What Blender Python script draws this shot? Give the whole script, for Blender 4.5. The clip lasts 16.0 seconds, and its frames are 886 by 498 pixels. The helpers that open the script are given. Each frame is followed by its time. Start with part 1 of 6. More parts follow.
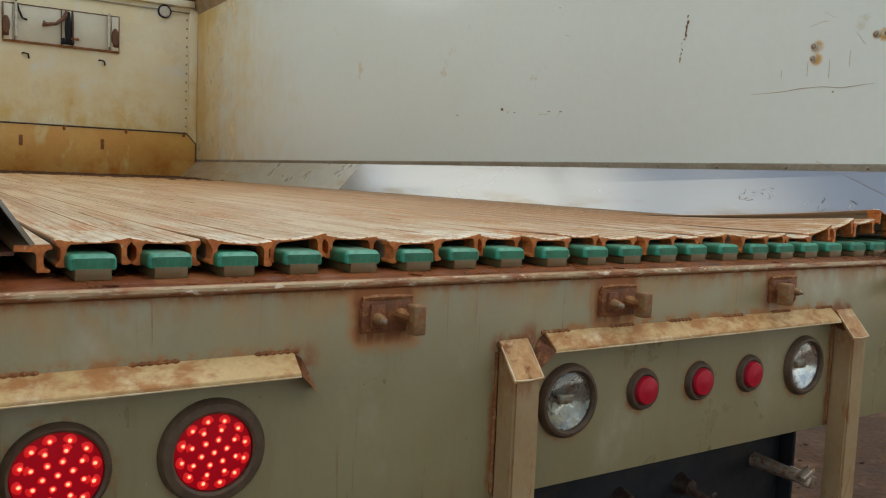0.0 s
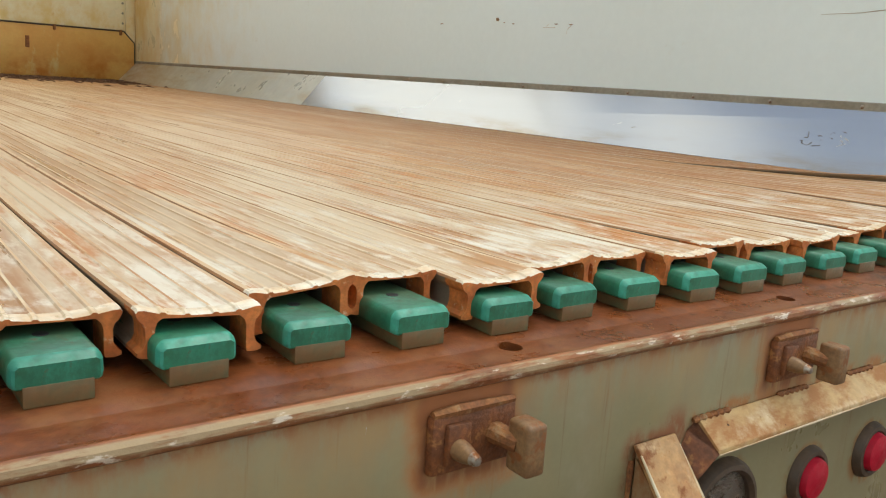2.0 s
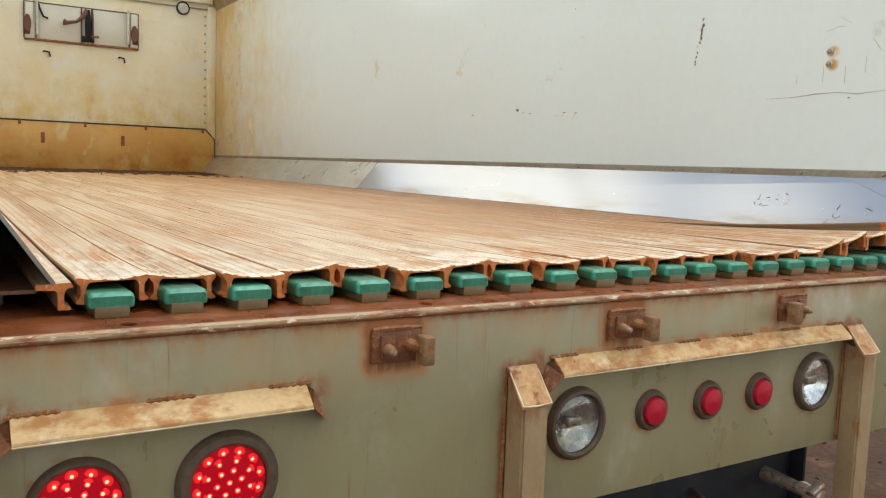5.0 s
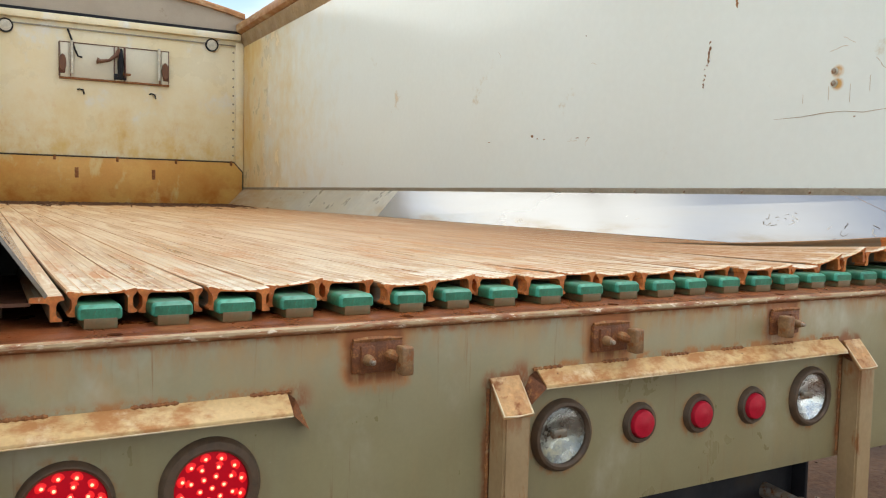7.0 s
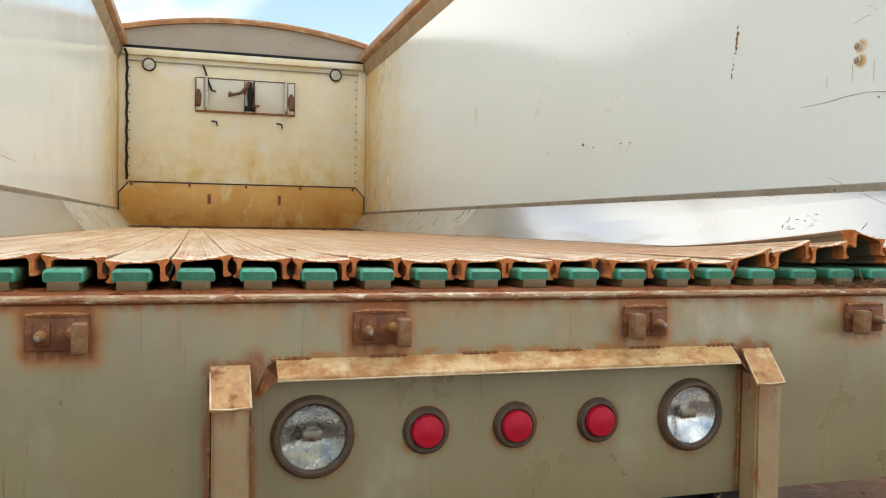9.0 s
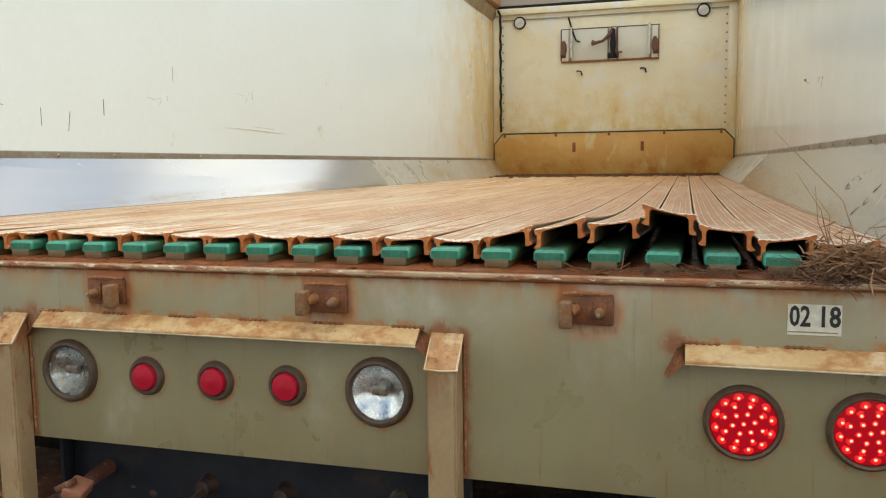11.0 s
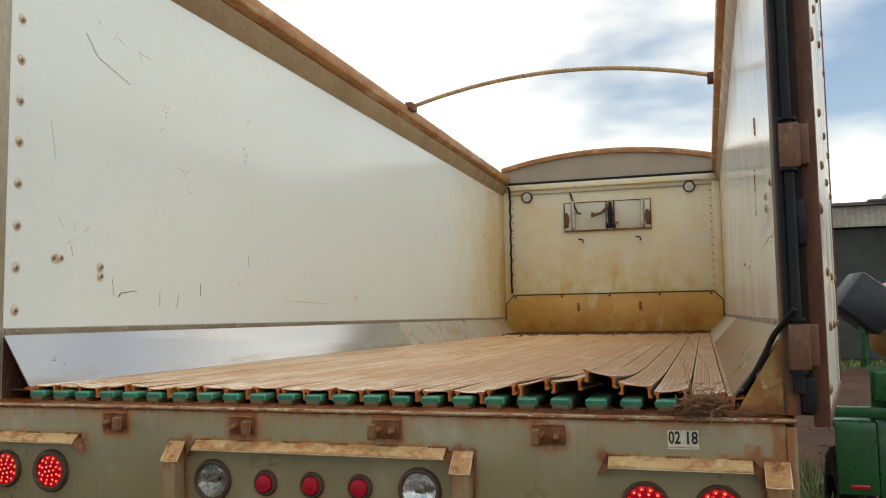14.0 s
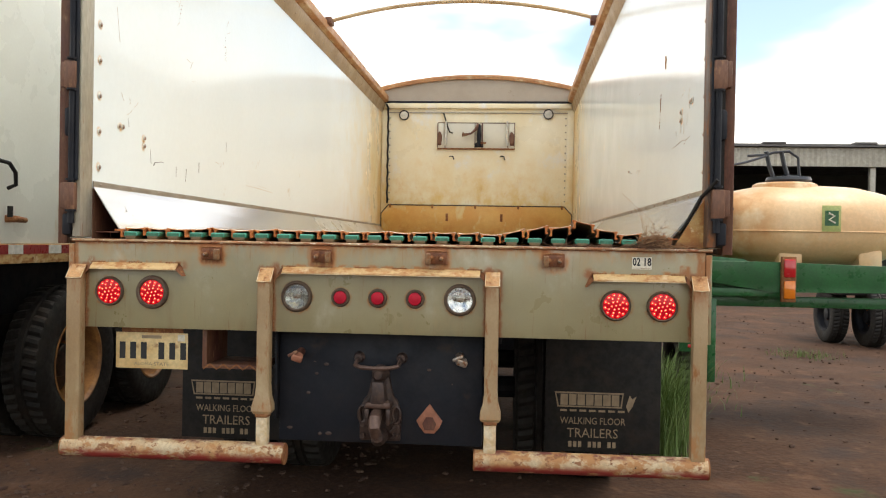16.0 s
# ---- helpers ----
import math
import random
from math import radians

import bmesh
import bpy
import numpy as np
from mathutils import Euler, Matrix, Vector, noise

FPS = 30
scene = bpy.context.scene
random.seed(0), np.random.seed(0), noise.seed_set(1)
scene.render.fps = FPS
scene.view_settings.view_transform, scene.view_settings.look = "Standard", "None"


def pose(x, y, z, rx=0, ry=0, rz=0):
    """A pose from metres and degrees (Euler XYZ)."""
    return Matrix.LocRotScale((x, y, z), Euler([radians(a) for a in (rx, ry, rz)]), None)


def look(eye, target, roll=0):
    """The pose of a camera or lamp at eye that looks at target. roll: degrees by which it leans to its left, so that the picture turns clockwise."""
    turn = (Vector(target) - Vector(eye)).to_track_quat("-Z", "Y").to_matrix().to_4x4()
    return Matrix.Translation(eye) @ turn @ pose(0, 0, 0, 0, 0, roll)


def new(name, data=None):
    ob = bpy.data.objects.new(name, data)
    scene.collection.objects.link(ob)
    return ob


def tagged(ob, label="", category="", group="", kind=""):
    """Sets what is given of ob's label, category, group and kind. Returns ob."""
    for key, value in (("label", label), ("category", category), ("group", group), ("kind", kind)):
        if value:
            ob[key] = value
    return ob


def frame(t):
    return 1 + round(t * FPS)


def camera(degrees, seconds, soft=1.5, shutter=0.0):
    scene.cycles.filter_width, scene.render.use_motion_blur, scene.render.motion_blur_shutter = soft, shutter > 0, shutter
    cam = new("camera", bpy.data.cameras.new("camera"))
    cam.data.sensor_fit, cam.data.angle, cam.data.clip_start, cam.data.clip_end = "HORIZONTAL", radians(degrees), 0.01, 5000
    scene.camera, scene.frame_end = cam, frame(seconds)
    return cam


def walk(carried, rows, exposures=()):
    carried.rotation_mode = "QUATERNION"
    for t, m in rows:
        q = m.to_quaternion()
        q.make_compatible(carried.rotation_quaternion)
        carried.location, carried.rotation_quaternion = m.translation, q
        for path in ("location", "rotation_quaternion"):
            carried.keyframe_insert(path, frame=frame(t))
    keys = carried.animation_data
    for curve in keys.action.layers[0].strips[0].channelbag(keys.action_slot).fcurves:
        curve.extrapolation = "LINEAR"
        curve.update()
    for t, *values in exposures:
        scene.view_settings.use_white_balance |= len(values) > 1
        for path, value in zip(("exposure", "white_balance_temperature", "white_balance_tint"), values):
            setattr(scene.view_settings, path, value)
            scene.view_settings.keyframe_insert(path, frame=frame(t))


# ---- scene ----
cam = camera(56.8, 16.0, 1.15)
PATH = [
    (0, (-1.257, -1.021, 1.502), (-0.17, 0.649, 1.331), 2.3),
    (0.5, (-1.115, -0.826, 1.526), (0.028, 0.794, 1.265), 1.4),
    (1, (-1.054, -0.692, 1.538), (0.145, 0.876, 1.221), 2.9),
    (1.5, (-1.119, -0.542, 1.553), (0.14, 0.968, 1.188), 3.9),
    (2, (-1.077, -0.47, 1.574), (0.101, 1.098, 1.181), 3.8),
    (2.5, (-0.982, -0.468, 1.591), (-0.032, 1.234, 1.142), 4.8),
    (3, (-0.998, -0.514, 1.596), (-0.253, 1.282, 1.129), 4.0),
    (3.5, (-1.103, -0.649, 1.603), (-0.433, 1.192, 1.197), 3.2),
    (4, (-1.249, -0.821, 1.584), (-0.267, 0.903, 1.334), 2.8),
    (4.2, (-1.259, -0.879, 1.577), (-0.194, 0.799, 1.352), 2.4),
    (6.3, (-1.225, -1.129, 1.557), (-0.231, 0.599, 1.404), 1.6),
    (6.5, (-1.216, -1.12, 1.549), (-0.224, 0.611, 1.406), 1.6),
    (7, (-1.207, -1.121, 1.547), (-0.226, 0.617, 1.419), 1.2),
    (7.5, (-1.215, -1.124, 1.526), (-0.233, 0.613, 1.397), 0.8),
    (8, (-1.137, -1.143, 1.464), (-0.017, 0.506, 1.297), -1.2),
    (8.5, (-0.875, -1.261, 1.498), (-0.131, 0.595, 1.473), 3.3),
    (9, (-0.506, -1.249, 1.463), (0.074, 0.664, 1.406), 0.9),
    (9.5, (-0.109, -1.289, 1.48), (0.285, 0.67, 1.401), 0.4),
    (10, (0.297, -1.353, 1.492), (0.281, 0.641, 1.336), 0.8),
    (10.2, (0.44, -1.336, 1.481), (0.299, 0.649, 1.283), 0.5),
    (12.3, (1.229, -1.386, 1.679), (0.265, 0.358, 1.514), 0.8),
    (12.5, (1.27, -1.44, 1.683), (0.291, 0.296, 1.521), 1.3),
    (13, (1.283, -1.591, 1.707), (0.332, 0.165, 1.592), 1.4),
    (13.5, (1.183, -1.862, 1.657), (0.473, 0.007, 1.706), 2.0),
    (14, (1.106, -2.201, 1.619), (0.506, -0.301, 1.784), -0.9),
    (14.5, (1.046, -2.536, 1.521), (0.586, -0.6, 1.717), -0.5),
    (15, (0.86, -2.803, 1.426), (0.531, -0.832, 1.526), -0.5),
    (15.5, (0.729, -3.085, 1.406), (0.516, -1.097, 1.46), 0.5),
    (16, (0.534, -3.262, 1.366), (0.367, -1.269, 1.35), 1.0),
]
EXPOSURES = [(0, -0.03, 3), (0.5, 0.42, 3), (1.5, 0.52, 3), (2.5, 0.33, 3), (4.2, 0.58, 4), (6.3, 0.62, 6), (8, 0.63, 6), (9, 0.66, 6), (10.2, 0.64, 4), (12.3, 0.37, 4), (13, 0.30, 5), (13.5, 0.07, 5), (14.5, -0.05, 7), (15, 0.22, 8), (15.5, 0.54, 9), (16, 0.79, 9)]
walk(cam, [(t, look(eye, target, roll)) for t, eye, target, roll in PATH], [(t, s, 7000 if t < 13.2 else 7300, tint) for t, s, tint in EXPOSURES])

# ---- light ----
world = bpy.data.worlds.new("overcast_sky")
scene.world = world
world.use_nodes = True
wn, wl = world.node_tree.nodes, world.node_tree.links
wn.clear()
w_out, w_bg = wn.new("ShaderNodeOutputWorld"), wn.new("ShaderNodeBackground")
w_sky, w_tc, w_map = wn.new("ShaderNodeTexSky"), wn.new("ShaderNodeTexCoord"), wn.new("ShaderNodeMapping")
w_noise, w_range, w_mix, w_gain = wn.new("ShaderNodeTexNoise"), wn.new("ShaderNodeMapRange"), wn.new("ShaderNodeMix"), wn.new("ShaderNodeVectorMath")
w_sky.sky_type, w_sky.sun_disc = "NISHITA", False
w_sky.sun_elevation, w_sky.sun_rotation = radians(70), radians(73)
w_map.inputs["Scale"].default_value = (1.0, 1.0, 2.6)
w_map.inputs["Location"].default_value = (3.1, 1.7, 0.4)
w_noise.inputs["Scale"].default_value, w_noise.inputs["Detail"].default_value = 1.7, 5.0
w_range.inputs["From Min"].default_value, w_range.inputs["From Max"].default_value = 0.40, 0.58
w_range.interpolation_type = "SMOOTHSTEP"
w_gain.operation = "SCALE"
w_gain.inputs["Scale"].default_value = 1.35
w_mix.data_type = "RGBA"
w_mix.inputs["B"].default_value = (12.6, 12.7, 12.9, 1)
w_bg.inputs["Strength"].default_value = 0.11
wl.new(w_tc.outputs["Generated"], w_map.inputs["Vector"])
wl.new(w_map.outputs["Vector"], w_noise.inputs["Vector"])
wl.new(w_noise.outputs["Fac"], w_range.inputs["Value"])
wl.new(w_range.outputs["Result"], w_mix.inputs["Factor"])
wl.new(w_sky.outputs["Color"], w_gain.inputs[0])
wl.new(w_gain.outputs["Vector"], w_mix.inputs["A"])
wl.new(w_mix.outputs["Result"], w_bg.inputs["Color"])
wl.new(w_bg.outputs["Background"], w_out.inputs["Surface"])
sun = new("sun", bpy.data.lights.new("sun", "SUN"))
sun.data.energy, sun.data.angle, sun.data.color = 0.8, radians(24), (1.0, 0.985, 0.95)
sun.matrix_world = look((5.0, 1.5, 14.5), (0, 0, 0))


# ---- materials ----
def surf(name, base, second=None, rough=0.5, metal=0.0, grain=5.0, stretch=(1, 1, 1), fine=60.0, fine_amount=0.12,
         stains=(), bump=0.15, bump_scale=90.0, bump_dist=0.002, rough_var=0.12, random_tint=0.0, coat=0.0, spec=0.5):
    """A worn surface: two base colours mixed by broad noise, fine grain, and stains.
    A stain is (colour, noise scale xyz, low, high, roughness, where); where is None, ('x'|'y'|'z', from, to), ('spots', points, inner, outer) or
    ('rects', [(x0, x1, z0, z1)], inner, outer), the distance from an upright rectangle."""
    m = bpy.data.materials.new(name)
    m.use_nodes = True
    nt = m.node_tree
    nd, ln = nt.nodes, nt.links
    b = nd["Principled BSDF"]
    tc = nd.new("ShaderNodeTexCoord")

    def noise_at(scale, vec_scale, detail=5.0, rough_n=0.6):
        mp, n = nd.new("ShaderNodeMapping"), nd.new("ShaderNodeTexNoise")
        mp.inputs["Scale"].default_value = vec_scale
        ln.new(tc.outputs["Object"], mp.inputs["Vector"])
        ln.new(mp.outputs["Vector"], n.inputs["Vector"])
        n.inputs["Scale"].default_value, n.inputs["Detail"].default_value, n.inputs["Roughness"].default_value = scale, detail, rough_n
        return n.outputs["Fac"]

    def band(value, lo, hi, to0=0.0, to1=1.0):
        r = nd.new("ShaderNodeMapRange")
        r.interpolation_type = "SMOOTHSTEP"
        for key, v in (("From Min", lo), ("From Max", hi), ("To Min", to0), ("To Max", to1)):
            r.inputs[key].default_value = v
        ln.new(value, r.inputs["Value"])
        return r.outputs["Result"]

    def math_node(op, a, c):
        k = nd.new("ShaderNodeMath")
        k.operation = op
        for i, v in enumerate((a, c)):
            if isinstance(v, (int, float)):
                k.inputs[i].default_value = v
            else:
                ln.new(v, k.inputs[i])
        return k.outputs[0]

    def mix(fac, a, c, kind="RGBA"):
        k = nd.new("ShaderNodeMix")
        k.data_type = kind
        A, B = [s for s in k.inputs if s.name == "A" and s.enabled][0], [s for s in k.inputs if s.name == "B" and s.enabled][0]
        ln.new(fac, k.inputs["Factor"]) if not isinstance(fac, (int, float)) else None
        for sock, v in ((A, a), (B, c)):
            if isinstance(v, (tuple, list)):
                sock.default_value = (*v, 1)
            elif isinstance(v, (int, float)):
                sock.default_value = v
            else:
                ln.new(v, sock)
        return [s for s in k.outputs if s.enabled][0]

    second = second or tuple(c * 0.78 for c in base)
    col = mix(band(noise_at(grain, stretch), 0.35, 0.66), base, second)
    speck = band(noise_at(fine, stretch, 3.0), 0.3, 0.75, 1 - fine_amount, 1 + fine_amount)
    hs = nd.new("ShaderNodeHueSaturation")
    ln.new(col, hs.inputs["Color"])
    if random_tint:
        oi = nd.new("ShaderNodeObjectInfo")
        ln.new(math_node("MULTIPLY", speck, band(oi.outputs["Random"], 0, 1, 1 - random_tint, 1 + random_tint)), hs.inputs["Value"])
    else:
        ln.new(speck, hs.inputs["Value"])
    col = hs.outputs["Color"]
    rg = band(noise_at(grain * 2.3, stretch), 0.3, 0.7, max(0.02, rough - rough_var), min(1.0, rough + rough_var))
    for colour, sc, lo, hi, rr, where in stains:
        fac = band(noise_at(1.0, sc, 6.0, 0.65), lo, hi)
        if where and where[0] in "xyz":
            sep = nd.new("ShaderNodeSeparateXYZ")
            ln.new(tc.outputs["Object"], sep.inputs["Vector"])
            wob = math_node("ADD", sep.outputs["xyz".index(where[0])], math_node("MULTIPLY", math_node("SUBTRACT", noise_at(6.0, (1, 1, 1)), 0.5), abs(where[2] - where[1]) * 0.8))
            fac = math_node("MULTIPLY", fac, band(wob, where[1], where[2]) if where[1] < where[2] else band(wob, where[2], where[1], 1.0, 0.0))
        elif where and where[0] == "rects":
            sep = nd.new("ShaderNodeSeparateXYZ")
            ln.new(tc.outputs["Object"], sep.inputs["Vector"])
            ragged = math_node("MULTIPLY", math_node("SUBTRACT", noise_at(26.0, (1, 1, 1)), 0.5), where[3] * 1.3)
            total = None
            for x0, x1, z0, z1 in where[1]:
                away = []
                for sock, lo_r, hi_r in ((sep.outputs[0], x0, x1), (sep.outputs[2], z0, z1)):
                    d = math_node("MAXIMUM", math_node("SUBTRACT", lo_r, sock), math_node("SUBTRACT", sock, hi_r))
                    d = math_node("MAXIMUM", d, 0.0)
                    away.append(math_node("MULTIPLY", d, d))
                d = math_node("ADD", math_node("SQRT", math_node("ADD", away[0], away[1]), 0.0), ragged)
                total = d if total is None else math_node("MINIMUM", total, d)
            fac = math_node("MULTIPLY", fac, band(total, where[2], where[3], 1.0, 0.0))
        elif where:
            total = None
            for p in where[1]:
                d = nd.new("ShaderNodeVectorMath")
                d.operation = "DISTANCE"
                ln.new(tc.outputs["Object"], d.inputs[0])
                d.inputs[1].default_value = p
                one = band(d.outputs["Value"], where[2], where[3], 1.0, 0.0)
                total = one if total is None else math_node("MAXIMUM", total, one)
            fac = math_node("MULTIPLY", fac, total)
        col = mix(fac, col, colour)
        rg = mix(fac, rg, rr, "FLOAT")
    ln.new(col, b.inputs["Base Color"])
    ln.new(rg, b.inputs["Roughness"])
    b.inputs["Metallic"].default_value = metal
    b.inputs["Specular IOR Level"].default_value = spec
    b.inputs["Coat Weight"].default_value = coat
    if bump:
        bp = nd.new("ShaderNodeBump")
        bp.inputs["Strength"].default_value, bp.inputs["Distance"].default_value = bump, bump_dist
        ln.new(noise_at(bump_scale, stretch, 4.0), bp.inputs["Height"])
        ln.new(bp.outputs["Normal"], b.inputs["Normal"])
    return m


def glow(name, colour, strength):
    m = bpy.data.materials.new(name)
    m.use_nodes = True
    b = m.node_tree.nodes["Principled BSDF"]
    b.inputs["Base Color"].default_value = (*colour, 1)
    b.inputs["Emission Color"].default_value = (*colour, 1)
    b.inputs["Emission Strength"].default_value = strength
    return m


def clear_glass(name):
    m = bpy.data.materials.new(name)
    m.use_nodes = True
    b = m.node_tree.nodes["Principled BSDF"]
    b.inputs["Base Color"].default_value = (0.93, 0.95, 0.94, 1)
    b.inputs["Transmission Weight"].default_value = 1.0
    b.inputs["Roughness"].default_value = 0.06
    return m


RUST, RUST_DARK, ORANGE = (0.25, 0.088, 0.025), (0.07, 0.030, 0.016), (0.42, 0.17, 0.06)
BOLT_PAIRS = [(-1.25, 0.345, 1.866), (-1.25, 0.585, 1.842), (-1.25, 0.585, 1.805), (1.317, 0.668, 1.996), (1.317, 0.668, 1.955), (1.317, 0.44, 2.010)]
BOLT_PAIRS += [(-1.25, 0.15, 1.667 + 0.1535 * k) for k in range(10)] + [(1.305, 0.19, 1.674 + 0.1555 * k) for k in range(10)]
BRACKETS = [(-0.688, 0, 1.304), (-0.230, 0, 1.302), (0.236, 0, 1.303), (0.702, 0, 1.301)]
LIP_ENDS = [(-0.815, 0, 1.25), (-0.42, 0, 1.25), (0.45, 0, 1.25), (0.84, 0, 1.25), (1.215, 0, 1.25), (-1.2, 0, 1.26)]
MARKERS = [(-0.151, 0, 1.134), (0.001, 0, 1.134), (0.152, 0, 1.134)]
BIG_LAMPS = [(-0.331, 0, 1.133), (0.332, 0, 1.133), (0.945, 0, 1.128), (1.125, 0, 1.127), (-0.936, 0, 1.138), (-1.119, 0, 1.138)]

PLATE_RECTS = [(x - 0.040, x + 0.040, z - 0.032, z + 0.048) for x, _, z in BRACKETS]
RUN_RECTS = [(x - 0.034, x + 0.026, z + 0.030, 1.345) for x, _, z in BRACKETS]
DRIP_RECTS = [(x - 0.026, x + 0.030, z - 0.048, z - 0.030) for x, _, z in BRACKETS]
GUARD_RECTS = [(-1.185, -0.828, 1.258, 1.262), (-0.388, 0.412, 1.255, 1.259), (0.855, 1.207, 1.251, 1.255)]
POST_RECTS = [(-1.284, -1.219, 1.0, 1.25), (-0.484, -0.426, 1.0, 1.25), (0.433, 0.491, 1.0, 1.25), (1.233, 1.293, 1.0, 1.25)]
END_RECTS = [(1.262, 1.300, 1.20, 1.345), (1.196, 1.222, 1.240, 1.284), (-1.29, -1.262, 1.22, 1.345)]
NOSE_RECT = [(-1.27, 1.29, 1.343, 1.37)]
M_OLIVE = surf("olive_grey_paint", (0.292, 0.252, 0.136), (0.252, 0.213, 0.110), spec=0.85, rough=0.36, grain=3.0, fine=140, fine_amount=0.025, bump=0.03, bump_scale=40, stains=(
    ((0.35, 0.255, 0.125), (9, 9, 2.6), 0.52, 0.84, 0.55, None),
    ((0.35, 0.335, 0.25), (5, 5, 5), 0.60, 0.78, 0.5, None),
    ((0.17, 0.11, 0.06), (60, 60, 5), 0.66, 0.74, 0.7, None), ((0.245, 0.175, 0.085), (10, 10, 1.8), 0.53, 0.80, 0.5, None), ((0.22, 0.125, 0.048), (60, 60, 2.6), 0.60, 0.70, 0.6, None), ((0.12, 0.075, 0.04), (90, 90, 40), 0.735, 0.755, 0.7, None),
    ((0.33, 0.16, 0.05), (26, 26, 8), 0.38, 0.60, 0.8, ("z", 1.285, 1.355)), ((0.36, 0.22, 0.08), (9, 9, 5), 0.42, 0.68, 0.6, ("z", 1.20, 1.36)),
    ((0.40, 0.19, 0.06), (48, 48, 9), 0.58, 0.72, 0.8, ("rects", NOSE_RECT, 0.0, 0.060)),
    ((0.30, 0.105, 0.028), (40, 40, 22), 0.36, 0.56, 0.85, ("rects", NOSE_RECT, 0.0, 0.014)),
    ((0.40, 0.155, 0.038), (30, 30, 16), 0.28, 0.50, 0.8, ("rects", PLATE_RECTS, 0.004, 0.028)),
    ((0.235, 0.078, 0.020), (40, 40, 24), 0.28, 0.50, 0.85, ("rects", PLATE_RECTS, 0.000, 0.014)),
    ((0.33, 0.105, 0.024), (34, 34, 16), 0.20, 0.42, 0.85, ("rects", RUN_RECTS, 0.002, 0.018)),
    ((0.38, 0.20, 0.07), (50, 50, 8), 0.44, 0.62, 0.8, ("rects", DRIP_RECTS, 0.000, 0.016)),
    ((0.40, 0.355, 0.25), (3, 3, 2), 0.55, 0.75, 0.45, None), ((0.19, 0.165, 0.105), (2.2, 2.2, 1.3), 0.52, 0.74, 0.4, None),
    ((0.36, 0.15, 0.04), (24, 24, 18), 0.44, 0.58, 0.8, ("rects", GUARD_RECTS, 0.002, 0.016)),
    ((0.24, 0.09, 0.026), (30, 30, 14), 0.34, 0.54, 0.8, ("rects", POST_RECTS, 0.002, 0.017)),
    (RUST, (34, 34, 20), 0.36, 0.54, 0.8, ("spots", LIP_ENDS, 0.008, 0.036)),
    ((0.33, 0.15, 0.045), (40, 40, 30), 0.36, 0.58, 0.8, ("spots", MARKERS, 0.039, 0.051)), ((0.33, 0.15, 0.045), (40, 40, 30), 0.42, 0.62, 0.8, ("spots", BIG_LAMPS, 0.062, 0.077)),
    ((0.30, 0.115, 0.030), (26, 26, 14), 0.30, 0.52, 0.8, ("rects", END_RECTS, 0.000, 0.014)),
    ((0.45, 0.45, 0.42), (130, 130, 60), 0.70, 0.73, 0.5, None)))
# the pale stains at the nose (y below 0) are wear plus a painted highlight
M_SILL_TOP = surf("rust_brown_sill", (0.225, 0.064, 0.018), (0.150, 0.042, 0.014), spec=0.42, rough=0.34, grain=9, fine=150, fine_amount=0.2, bump=0.35, bump_scale=120, stains=(
    ((0.235, 0.088, 0.030), (13, 16, 13), 0.5, 0.70, 0.45, None), ((0.06, 0.03, 0.02), (8, 8, 8), 0.58, 0.72, 0.6, None),
    ((0.33, 0.12, 0.04), (20, 30, 30), 0.36, 0.60, 0.5, ("y", 0.007, -0.003)),
    ((0.40, 0.28, 0.155), (16, 60, 90), 0.40, 0.56, 0.36, ("y", -0.0015, -0.0045)), ((0.70, 0.58, 0.45), (44, 120, 160), 0.57, 0.64, 0.28, ("y", -0.0030, -0.0055)),
    ((0.21, 0.072, 0.025), (40, 40, 60), 0.30, 0.52, 0.6, ("z", 1.3500, 1.3460))))
M_TANRUST = surf("tan_rusted_steel", (0.60, 0.415, 0.195), (0.55, 0.340, 0.140), rough=0.46, grain=5, fine=120, fine_amount=0.07, bump=0.22, bump_scale=110, stains=(
    ((0.40, 0.175, 0.055), (15, 15, 36), 0.43, 0.62, 0.7, None), ((0.68, 0.53, 0.32), (12, 12, 12), 0.56, 0.72, 0.4, None), (RUST_DARK, (90, 90, 90), 0.66, 0.72, 0.9, None)))
# cream for worn cap edges, post feet and the highlight painted on guard lips
M_LIPEDGE = surf("cream_wear_and_highlight", (0.74, 0.63, 0.44), (0.60, 0.42, 0.22), rough=0.4, grain=20, bump=0.1)
M_CAPRUST = surf("orange_rusted_cap", (0.54, 0.305, 0.125), (0.43, 0.200, 0.068), rough=0.5, grain=14, fine=120, fine_amount=0.18, bump=0.35, bump_scale=110, stains=(
    ((0.24, 0.082, 0.024), (30, 30, 30), 0.50, 0.62, 0.8, None), ((0.62, 0.42, 0.22), (16, 16, 16), 0.54, 0.68, 0.45, None)))
M_POST = surf("tan_olive_post_paint", (0.370, 0.258, 0.138), (0.310, 0.200, 0.100), rough=0.42, grain=6, stretch=(1, 1, 0.7), fine=120, fine_amount=0.05, bump=0.18, stains=(
    ((0.28, 0.115, 0.036), (26, 26, 9), 0.54, 0.68, 0.8, None), ((0.44, 0.34, 0.20), (9, 9, 5), 0.54, 0.76, 0.45, None),
    ((0.27, 0.10, 0.03), (30, 30, 16), 0.40, 0.60, 0.8, ("z", 1.10, 1.26)), ((0.40, 0.20, 0.08), (30, 30, 12), 0.44, 0.60, 0.7, ("z", 0.74, 0.60))))
M_RUST = surf("brown_rust", (0.215, 0.075, 0.023), (0.30, 0.120, 0.036), rough=0.75, grain=30, fine=200, fine_amount=0.3, bump=0.5, bump_scale=160, stains=(
    ((0.34, 0.21, 0.10), (60, 60, 60), 0.55, 0.7, 0.6, None),))
